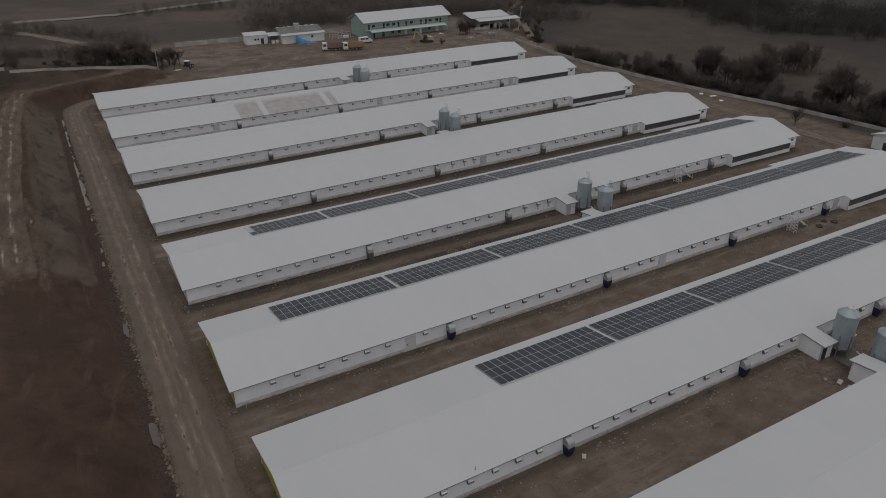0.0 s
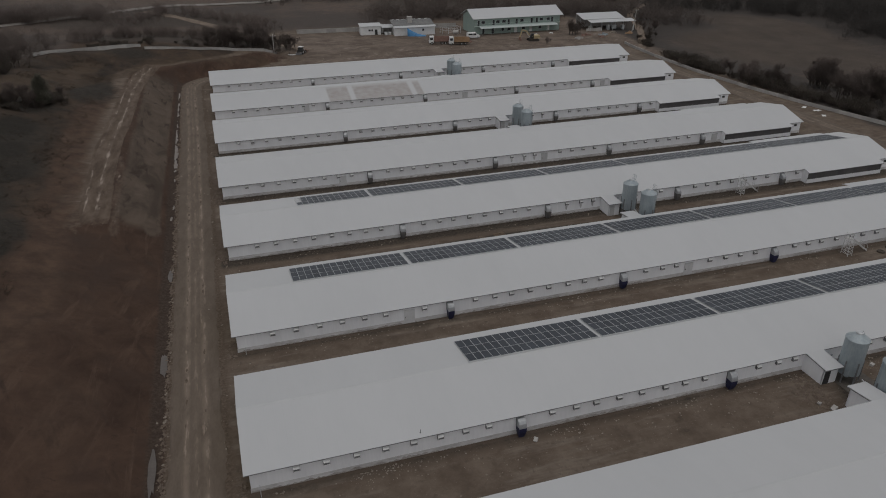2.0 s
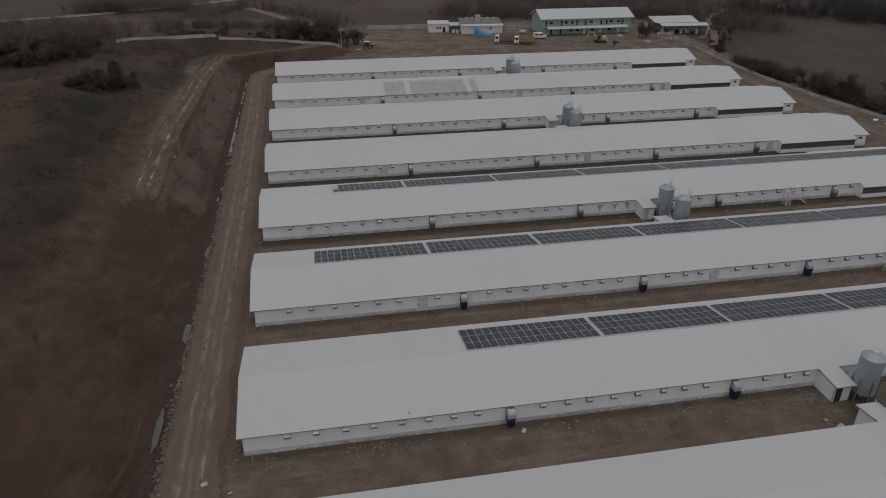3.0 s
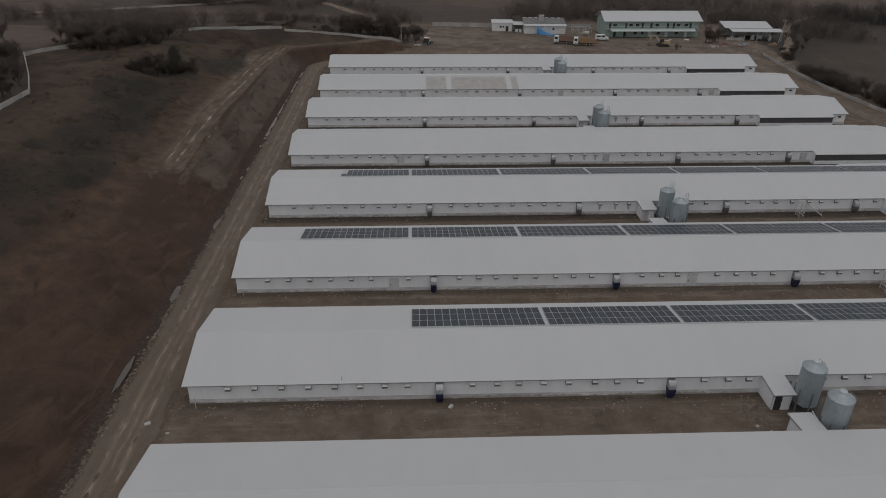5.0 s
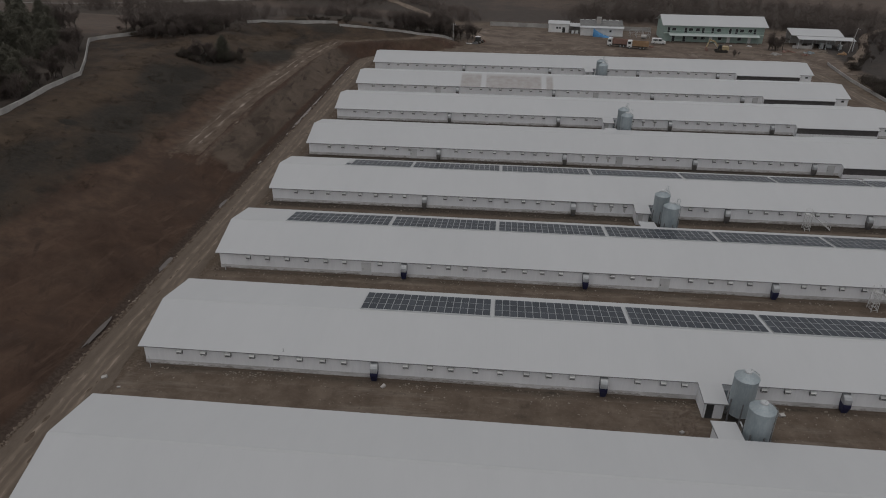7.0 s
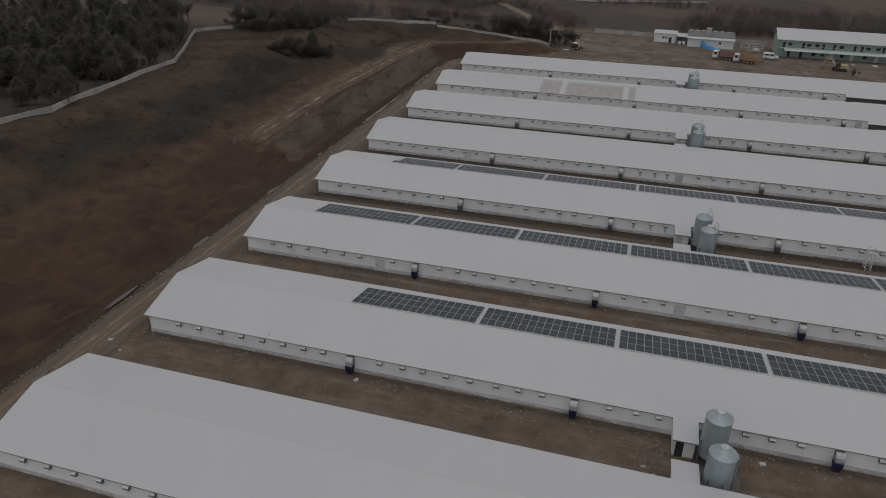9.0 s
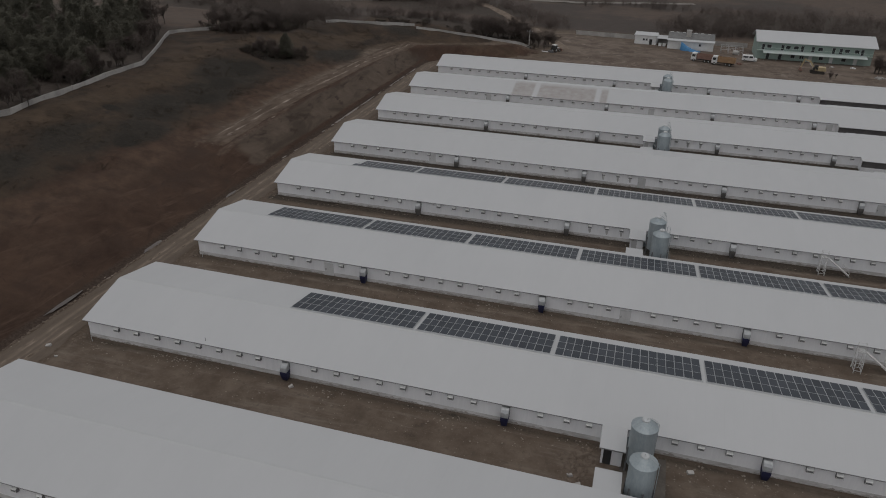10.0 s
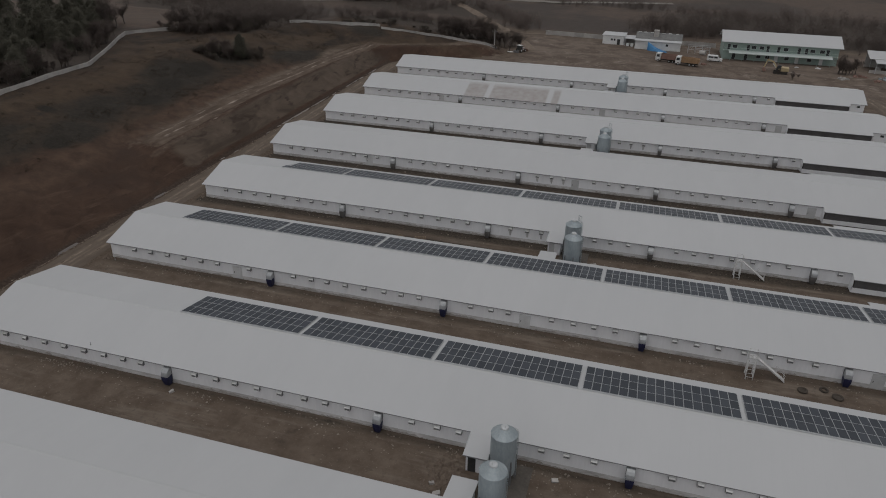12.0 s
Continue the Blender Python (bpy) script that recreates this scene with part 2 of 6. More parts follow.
# ---------------------------------------------------------------- mesh tools
class Shape:
    """Collects faces; each face has the index of a material slot."""

    def __init__(self):
        self.v, self.f, self.m = [], [], []

    def add(self, verts, faces, mat=0):
        k = len(self.v)
        self.v += [tuple(p) for p in verts]
        self.f += [tuple(i + k for i in f) for f in faces]
        self.m += [mat] * len(faces)
        return self

    def box(self, x0, x1, y0, y1, z0, z1, mat=0):
        return self.add([(x, y, z) for x in (x0, x1) for y in (y0, y1) for z in (z0, z1)],
                        [(0, 1, 3, 2), (4, 6, 7, 5), (0, 4, 5, 1), (2, 3, 7, 6), (0, 2, 6, 4), (1, 5, 7, 3)], mat)

    def along_x(self, profile, x0, x1, mat=0):
        """A closed profile of (y, z), drawn out from x0 to x1."""
        k = len(profile)
        return self.add([(x, y, z) for x in (x0, x1) for y, z in profile],
                        [tuple(range(k))[::-1], tuple(range(k, 2 * k))] + [(i, (i + 1) % k, k + (i + 1) % k, k + i) for i in range(k)], mat)

    def along_y(self, profile, y0, y1, mat=0):
        """A closed profile of (x, z), drawn out from y0 to y1."""
        k = len(profile)
        return self.add([(x, y, z) for y in (y0, y1) for x, z in profile],
                        [tuple(range(k)), tuple(range(k, 2 * k))[::-1]] + [(i, k + i, k + (i + 1) % k, (i + 1) % k) for i in range(k)], mat)

    def rod(self, a, b, r0, r1=None, sides=5, mat=0, caps=True):
        a, b = Vector(a), Vector(b)
        r1 = r0 if r1 is None else r1
        q = (b - a).to_track_quat("Z", "Y")
        ring = [Vector((math.cos(2 * math.pi * i / sides), math.sin(2 * math.pi * i / sides), 0)) for i in range(sides)]
        vs = [a + q @ (p * r0) for p in ring] + [b + q @ (p * r1) for p in ring]
        fs = [(i, (i + 1) % sides, sides + (i + 1) % sides, sides + i) for i in range(sides)]
        if caps:
            fs += [tuple(range(sides))[::-1], tuple(range(sides, 2 * sides))]
        return self.add(vs, fs, mat)

    def turned(self, profile, cx=0, cy=0, sides=24, mat=0):
        """A profile of (radius, z) turned about an upright axis."""
        k = len(profile)
        vs = [(cx + r * math.cos(2 * math.pi * i / sides), cy + r * math.sin(2 * math.pi * i / sides), z) for i in range(sides) for r, z in profile]
        fs = [(i * k + j, ((i + 1) % sides) * k + j, ((i + 1) % sides) * k + j + 1, i * k + j + 1) for i in range(sides) for j in range(k - 1)]
        return self.add(vs, fs, mat)

    def data(self, name, *materials, flat=True):
        me = bpy.data.meshes.new(name)
        me.from_pydata(self.v, [], self.f)
        for m in materials:
            me.materials.append(m)
        me.polygons.foreach_set("material_index", self.m)
        if not flat:
            me.polygons.foreach_set("use_smooth", [True] * len(self.f))
        me.update()
        return me


def part(name, me, parent, at=(0, 0, 0), turn=0.0, label=""):
    ob = new(name, me)
    ob.parent = parent
    ob.matrix_basis = pose(*at, 0, 0, turn)
    if label:
        ob["label"] = label
    return ob


def thing(name, at, turn, label, category, group="", kind=""):
    ob = new(name)
    ob.empty_display_size = 0.5
    ob.matrix_basis = pose(*at, 0, 0, turn)
    return tagged(ob, label, category, group, kind)


def wobble(p, size):
    return noise.noise(Vector(p) / size)


# ---------------------------------------------------------------- ground
def smooth(a, b, v):
    u = np.clip((np.asarray(v, float) - a) / (b - a), 0, 1)
    return u * u * (3 - 2 * u)


def height(x, y):
    """The lie of the land: a level platform, a cut bank and a hillside to the west that bends round the north-west corner."""
    x, y = np.asarray(x, float), np.asarray(y, float)
    foot = 0.6 + 36 * smooth(222, 252, y)
    d = foot - x
    bench = np.interp(d, [0, 8, 15, 29, 40, 46, 60, 110, 300, 2500], [0, 4.8, 5.6, 9.0, 12.4, 13.1, 13.5, 15, 17, 30])
    bank = np.interp(d, [0, 4, 12, 24, 38, 60, 110, 300, 2500], [0, 1.5, 4.8, 9.0, 13.6, 14.6, 15.5, 18, 30])
    k = smooth(96, 114, y)
    h = (bench * k + bank * (1 - k)) * (1 - 0.05 * smooth(165, 182, y)) * (1 - 0.13 * smooth(190, 222, y)) * (1 - 0.25 * smooth(225, 245, y)) * (1 - 0.65 * smooth(252, 310, y))
    h = h + 0.9 * smooth(232, 250, y) * smooth(20, 50, x)
    far = smooth(300, 900, np.hypot(x - 70, y - 130))
    h = h + far * 9 * (np.sin(x * 0.006 + 1) + np.sin(y * 0.0045 + x * 0.003))
    h = h - 0.8 * smooth(176, 190, x) * (1 - far)
    ditch = np.exp(-((x - 1.2) / 0.55) ** 2) * (y < 232)
    return h - 0.28 * ditch


def lie(x, y):
    return float(height(x, y))


def steps(*runs):
    out = [runs[0][0]]
    for a, b, s in runs:
        k = max(1, round((b - a) / s))
        out += [a + (b - a) * (i + 1) / k for i in range(k)]
    return out


def beside(path, x, y):
    """How far each place lies from a line through the given points."""
    out = np.full(np.shape(x), 1e9)
    for (ax, ay), (bx, by) in zip(path, path[1:]):
        dx, dy = bx - ax, by - ay
        u = np.clip(((x - ax) * dx + (y - ay) * dy) / (dx * dx + dy * dy), 0, 1)
        out = np.minimum(out, np.hypot(x - ax - u * dx, y - ay - u * dy))
    return out


def build_ground():
    xs = steps((-3500, -700, 350), (-700, -200, 50), (-200, -70, 6), (-70, -22, 1.2), (-22, 4, 0.6), (4, 12, 1.2), (12, 180, 3.5), (180, 330, 6), (330, 800, 45), (800, 3500, 350))
    ys = steps((-3000, -600, 300), (-600, -60, 40), (-60, 20, 5), (20, 236, 1.1), (236, 262, 1.6), (262, 420, 5), (420, 900, 40), (900, 3500, 350))
    X, Y = np.meshgrid(xs, ys)
    Z = height(X, Y)
    foot = 0.6 + 36 * smooth(222, 252, Y)
    D = foot - X
    rough = np.zeros_like(Z)
    fine = (X > -75) & (X < 210) & (Y > 15) & (Y < 300)
    for i, j in zip(*np.nonzero(fine)):
        x, y = X[i, j], Y[i, j]
        on = min(1.0, max(0.0, D[i, j] / 3))
        gully = abs(wobble((x * 0.3, y + 0.35 * x, 21), 5.5)) + 0.3 * abs(wobble((x * 0.5, y, 5), 2.3))
        rough[i, j] = on * ((0.6 - 0.3 * min(1, max(0, (D[i, j] - 12) / 8))) * wobble((x, y * 0.6, 3), 7) + 0.24 * wobble((x, y, 9), 3.9) - 0.12 * gully * (y < 112)) + 0.05 * wobble((x, y, 1), 1.7)
    track = np.exp(-(((X + 10.6) / 3.4) ** 4)) * smooth(100, 112, Y) * (1 - smooth(222, 230, Y))
    Z = Z + rough * (1 - 0.85 * track)
    nx, ny = len(xs), len(ys)
    me = bpy.data.meshes.new("ground")
    me.from_pydata(np.stack((X, Y, Z), -1).reshape(-1, 3).tolist(), [],
                   [(j * nx + i, j * nx + i + 1, (j + 1) * nx + i + 1, (j + 1) * nx + i) for j in range(ny - 1) for i in range(nx - 1)])
    def along(path, half, soft):
        return 1 - smooth(half, half + soft, beside(path, X, Y))

    def blobs(*spots):
        out = np.zeros_like(X)
        for x, y, a, b in spots:
            out = np.maximum(out, np.exp(-(((X - x) / a) ** 2 + ((Y - y) / b) ** 2) ** 2))
        return out

    near = 1 - smooth(98, 118, Y)
    earth = smooth(-1.9, -1.0, D) * (1 - smooth(11, 16, D)) * (1 - smooth(240, 262, Y))
    earth = np.maximum(earth, near * smooth(-1.9, -1.0, D) * (1 - smooth(20, 32, D)))
    bank = smooth(0.5, 2.0, D) * (1 - smooth(6.5, 9.5, D)) * smooth(106, 116, Y) * (1 - smooth(216, 236, Y))
    grass = smooth(14, 20, D) * (1 - near) + near * smooth(15.5, 27, D)
    field = np.maximum(smooth(285, 320, Y), np.maximum(smooth(169, 178, X), smooth(62, 76, D)))
    meadow = blobs((222, 218, 42, 42), (246, 250, 24, 42), (232, 120, 34, 45), (228, 166, 34, 36)) * (X > 174)
    floor = np.maximum(smooth(43, 50, D) * smooth(45, 60, Y) * (1 - smooth(176, 196, Y)) * (X < np.interp(Y, [55, 79, 88.5, 109, 136, 150, 174, 181], [-52, -44.5, -42.3, -45.6, -47.6, -54, -66.8, -65])),
                       blobs((-50, 205, 12, 16), (-58, 238, 24, 34), (0, 270, 44, 16), (-90, 262, 50, 26), (-10, 335, 55, 22), (165, 348, 85, 50)))
    yard = smooth(212, 232, Y) * (1 - smooth(288, 296, Y)) * smooth(36, 48, X) * (1 - smooth(172, 178, X))
    centre = np.interp(Y, [100, 108, 125, 150, 175, 200, 222, 232], [-11.0, -10.2, -11.2, -11.7, -10.8, -10.6, -9.4, -6.5])
    upper = (1 - smooth(2.2, 2.9, np.abs(X - centre))) * smooth(101, 116, Y) * (1 - smooth(229, 236, Y))
    rut = np.maximum(0.74 * np.exp(-((X - centre + 1.7) / 0.8) ** 2), 0.78 * np.exp(-((X - centre - 0.3) / 0.9) ** 2)) * upper
    rut = np.maximum(rut, 0.66 * along([(-7.0, 105), (-7.8, 122), (-8.8, 142)], 0.1, 2.2))
    rut = np.maximum(rut, 0.4 * along([(-18.8, 127), (-16.5, 122), (-14.5, 118)], 0.5, 1.4))
    worn = along([(-24, 226), (-36, 196), (-41, 180), (-46, 163), (-39.5, 136), (-38.5, 122), (-37.8, 110), (-37, 91), (-39, 78)], 2.2, 3.2)
    worn = np.maximum(worn, 0.5 * along([(-33.3, 112.6), (-27, 96), (-25, 80), (-22.4, 66)], 1.0, 2.4))
    worn = np.maximum(worn, 0.85 * along([(-30, 190), (-18, 214), (-8, 233), (6, 240), (28, 244)], 1.3, 2.6))
    worn = np.maximum(worn, blobs((-29, 64, 5, 7)))
    rust = along([(-19, 50), (-17.5, 68), (-14.4, 81), (-15.7, 90), (-16.8, 108), (-16.5, 124), (-18.4, 148), (-18, 175), (-17, 200)], 1.6, 3.6)
    rust = np.maximum(rust, 0.6 * blobs((-15, 82, 6, 14), (-9, 60, 5, 10)))
    verge = 1 - smooth(2.6, 5.0, beside([(5.3, -240), (5.3, 60), (5.3, 120), (5.0, 170), (4.3, 210), (4.4, 225), (10, 229.5), (26, 230.5), (45, 236)], X, Y))
    verge = verge * (X > 1.9)
    scrub = blobs((-31, 150, 8, 15), (-27, 132, 6, 11), (-29, 115, 6, 11), (-23, 101, 5, 9), (-28, 88, 6, 11), (-28, 72, 5, 9), (-31, 174, 7, 8), (-20, 196, 6, 14), (-14, 240, 9, 4))
    thick = blobs((-25, 129, 2.0, 5.0), (-33.3, 106, 1.8, 2.2), (-21.8, 95.5, 2.2, 3.6), (-30, 156, 4, 7), (-28, 141, 3, 5), (-30.5, 173, 4, 7))
    slump = blobs((-1.8, 111.5, 1.6, 3.5), (-4.4, 127, 1.5, 5), (-3.5, 147, 2.2, 5), (-4.5, 166, 1.8, 6), (-3.6, 187, 2.0, 5))
    ditch = np.exp(-((X - 1.0) / 1.0) ** 2) * (Y < 226)
    # Wet mud along the wall feet; stronger rows C to E also carry shade as colour.
    wet_shade = np.zeros_like(X)
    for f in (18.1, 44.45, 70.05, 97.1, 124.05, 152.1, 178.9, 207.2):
        wet_shade = np.maximum(wet_shade, (1.0 if 90 < f < 160 else 0.62) * np.exp(-((Y - f - 0.004 * X + 0.6) / (1.9 if 90 < f < 160 else 1.2)) ** 2) * (X > 9) * (X < 152))
    wet_shade = np.maximum(wet_shade, blobs((96, 90, 14, 3.5), (97, 146, 12, 3), (83, 38, 4, 4), (60, 92, 20, 2)))
    for key, values in (("bank", bank), ("wet_shade", 0.9 * wet_shade), ("upper", upper), ("rut", rut), ("worn", worn), ("rust", rust), ("verge", verge), ("scrub", scrub), ("thick", thick), ("slump", slump), ("ditch", ditch),
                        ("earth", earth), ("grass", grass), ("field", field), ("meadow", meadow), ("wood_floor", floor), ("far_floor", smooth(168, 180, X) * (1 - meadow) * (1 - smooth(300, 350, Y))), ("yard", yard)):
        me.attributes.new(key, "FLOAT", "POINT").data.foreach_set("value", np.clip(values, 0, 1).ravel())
    me.polygons.foreach_set("use_smooth", [True] * len(me.polygons))

    m = bpy.data.materials.new("bare_winter_ground")
    m.use_nodes = True
    n, l = m.node_tree.nodes, m.node_tree.links
    bsdf = n["Principled BSDF"]
    bsdf.inputs["Roughness"].default_value, bsdf.inputs["Specular IOR Level"].default_value = 0.95, 0.15
    geo = n.new("ShaderNodeNewGeometry")

    def noise_node(scale, stretch=None, detail=7, rough=0.65, turn=0.0, warp=0.0):
        t = n.new("ShaderNodeTexNoise")
        t.inputs["Distortion"].default_value = warp
        t.inputs["Scale"].default_value, t.inputs["Detail"].default_value, t.inputs["Roughness"].default_value = scale, detail, rough
        src = geo.outputs["Position"]
        if stretch:
            mp = n.new("ShaderNodeMapping")
            mp.vector_type = "TEXTURE"
            mp.inputs["Scale"].default_value = [1 / v for v in stretch]
            mp.inputs["Rotation"].default_value = (0, 0, radians(turn))
            l.new(src, mp.inputs["Vector"])
            src = mp.outputs[0]
        l.new(src, t.inputs["Vector"])
        return t.outputs["Fac"]

    def span(value, lo, hi):
        r = n.new("ShaderNodeMapRange")
        r.inputs["From Min"].default_value, r.inputs["From Max"].default_value = lo, hi
        l.new(value, r.inputs["Value"])
        return r.outputs[0]

    def blend(fac, a, b):
        x = n.new("ShaderNodeMix")
        x.data_type = "RGBA"
        l.new(fac, x.inputs["Factor"])
        for key, v in (("A", a), ("B", b)):
            if isinstance(v, tuple):
                x.inputs[key].default_value = (*v, 1)
            else:
                l.new(v, x.inputs[key])
        return x.outputs["Result"]

    def zone(key, breakup, edge=(0.75, 1.15), amount=0.9):
        a = n.new("ShaderNodeAttribute")
        a.attribute_name = key
        s = n.new("ShaderNodeMath")
        s.operation = "MULTIPLY_ADD"
        l.new(breakup, s.inputs[0])
        s.inputs[1].default_value = amount
        l.new(a.outputs["Fac"], s.inputs[2])
        return span(s.outputs[0], *edge)

    broad, mid, tiny = noise_node(0.045), noise_node(0.33), noise_node(2.6)
    patch = noise_node(0.2, (1, 0.8, 1), 8, 0.72)
    fine, cloud = noise_node(1.1), noise_node(0.10, (1, 0.7, 1))
    drive = noise_node(0.75, (1, 0.07, 1), 7, 0.72)
    mud = blend(span(mid, 0.34, 0.68), (0.093, 0.070, 0.054), (0.162, 0.127, 0.100))
    mud = blend(span(noise_node(0.35, (0.16, 1.1, 1)), 0.52, 0.7), mud, (0.195, 0.162, 0.134))
    mud = blend(span(fine, 0.55, 0.75), mud, (0.086, 0.070, 0.057))
    mud = blend(span(noise_node(5.0), 0.62, 0.74), mud, (0.26, 0.222, 0.185))
    mud = blend(span(broad, 0.58, 0.75), mud, (0.084, 0.067, 0.053))
    blot, sweep, comb = noise_node(0.13, None, 9, 0.7, 0, 0.6), noise_node(0.42, (1, 0.16, 1), 7, 0.66, -14, 0.3), noise_node(0.5, (1, 0.13, 1), 6, 0.6, 24)
    red = blend(span(blot, 0.34, 0.66), (0.042, 0.0262, 0.0195), (0.080, 0.050, 0.0360))
    red = blend(span(sweep, 0.54, 0.68), red, (0.088, 0.057, 0.042))
    red = blend(span(comb, 0.60, 0.72), red, (0.040, 0.027, 0.021))
    red = blend(span(drive, 0.58, 0.74), red, (0.094, 0.062, 0.046))
    red = blend(span(cloud, 0.52, 0.66), red, (0.054, 0.036, 0.028))
    red = blend(span(fine, 0.60, 0.78), red, (0.036, 0.025, 0.020))
    red = blend(span(tiny, 0.70, 0.80), red, (0.11, 0.082, 0.063))
    dull = blend(span(blot, 0.38, 0.62), (0.030, 0.0240, 0.0195), (0.068, 0.048, 0.0355))
    dull = blend(span(cloud, 0.50, 0.64), dull, (0.076, 0.054, 0.039))
    dull = blend(span(mid, 0.56, 0.72), dull, (0.034, 0.030, 0.026))
    dull = blend(span(fine, 0.52, 0.75), dull, (0.042, 0.036, 0.030))
    dull = blend(span(tiny, 0.66, 0.8), dull, (0.078, 0.064, 0.052))
    plough = blend(span(noise_node(0.012), 0.46, 0.54), (0.070, 0.058, 0.052), (0.110, 0.083, 0.068))
    plough = blend(span(mid, 0.42, 0.75), plough, (0.080, 0.066, 0.059))
    gravel = blend(span(noise_node(0.16, (0.8, 1.1, 1), 7, 0.68, -20, 0.6), 0.4, 0.64), (0.108, 0.083, 0.067), (0.178, 0.142, 0.117))
    gravel = blend(span(noise_node(0.15, (0.8, 1.2, 1), 8, 0.72, 12, 0.8), 0.56, 0.70), gravel, (0.27, 0.228, 0.197))
    gravel = blend(span(tiny, 0.6, 0.8), gravel, (0.27, 0.23, 0.20))
    colour = blend(zone("yard", mid), mud, gravel)
    colour = blend(zone("wet_shade", mid), colour, blend(span(tiny, 0.4, 0.7), (0.046, 0.038, 0.031), (0.096, 0.079, 0.064)))
    colour = blend(zone("verge", mid), colour, blend(span(tiny, 0.4, 0.7), (0.082, 0.062, 0.048), (0.15, 0.116, 0.090)))
    colour = blend(zone("earth", fine), colour, red)
    along_bank = noise_node(0.2, (1, 0.32, 1), 8, 0.62, 0, 0.8)
    pale = blend(span(along_bank, 0.38, 0.62), (0.062, 0.047, 0.037), (0.110, 0.084, 0.066))
    pale = blend(span(noise_node(0.5, (1, 0.3, 1), 6, 0.55, 8, 0.6), 0.56, 0.68), pale, (0.048, 0.035, 0.028))
    colour = blend(zone("bank", along_bank), colour, pale)
    colour = blend(zone("grass", mid), colour, dull)
    colour = blend(zone("rust", patch, (1.15, 2.0), 1.8), colour, blend(span(mid, 0.36, 0.64), (0.056, 0.037, 0.028), (0.094, 0.061, 0.044)))
    colour = blend(zone("field", mid), colour, plough)
    colour = blend(zone("meadow", mid), colour, blend(span(cloud, 0.35, 0.65), (0.062, 0.050, 0.042), (0.086, 0.068, 0.056)))
    colour = blend(zone("far_floor", mid), colour, blend(span(fine, 0.35, 0.65), (0.044, 0.039, 0.036), (0.062, 0.053, 0.048)))
    colour = blend(zone("wood_floor", mid), colour, blend(span(fine, 0.35, 0.65), (0.052, 0.043, 0.037), (0.078, 0.064, 0.055)))
    colour = blend(zone("scrub", patch, (1.05, 1.75), 1.8), colour, blend(span(fine, 0.35, 0.65), (0.027, 0.024, 0.020), (0.045, 0.038, 0.032)))
    colour = blend(zone("worn", patch, (1.15, 2.1), 1.8), colour, blend(span(mid, 0.35, 0.65), (0.052, 0.038, 0.027), (0.086, 0.061, 0.043)))
    colour = blend(zone("thick", fine), colour, blend(span(tiny, 0.35, 0.65), (0.020, 0.018, 0.015), (0.036, 0.031, 0.026)))
    colour = blend(zone("slump", noise_node(0.3, (1, 0.4, 1), 7, 0.6, 0, 1.0), (1.3, 1.7), 1.8), colour, blend(span(mid, 0.36, 0.64), (0.082, 0.062, 0.049), (0.116, 0.089, 0.070)))
    colour = blend(zone("ditch", fine), colour, blend(span(tiny, 0.4, 0.65), (0.044, 0.031, 0.025), (0.076, 0.056, 0.044)))
    ruts, chips = noise_node(0.6, (1, 0.28, 1), 7, 0.66, -2), noise_node(0.9, (1, 0.3, 1), 6, 0.6, -4)
    colour = blend(zone("upper", mid, (0.92, 1.12)), colour, blend(span(ruts, 0.38, 0.66), (0.078, 0.057, 0.044), (0.142, 0.108, 0.084)))
    colour = blend(zone("rut", ruts, (0.95, 1.5)), colour, blend(span(fine, 0.35, 0.6), (0.100, 0.076, 0.059), (0.185, 0.146, 0.118)))
    colour = blend(zone("rut", chips, (1.16, 1.34)), colour, (0.33, 0.275, 0.235))
    l.new(colour, bsdf.inputs["Base Color"])
    b = n.new("ShaderNodeBump")
    b.inputs["Strength"].default_value, b.inputs["Distance"].default_value = 0.7, 0.22
    l.new(mid, b.inputs["Height"])
    b2 = n.new("ShaderNodeBump")
    b2.inputs["Strength"].default_value, b2.inputs["Distance"].default_value = 0.6, 0.06
    l.new(tiny, b2.inputs["Height"])
    l.new(b.outputs[0], b2.inputs["Normal"])
    l.new(b2.outputs[0], bsdf.inputs["Normal"])
    me.materials.append(m)
    return tagged(new("ground", me), "bare brown earth with ruts, scrub hillside and winter fields", "ground", kind="structure")


build_ground()


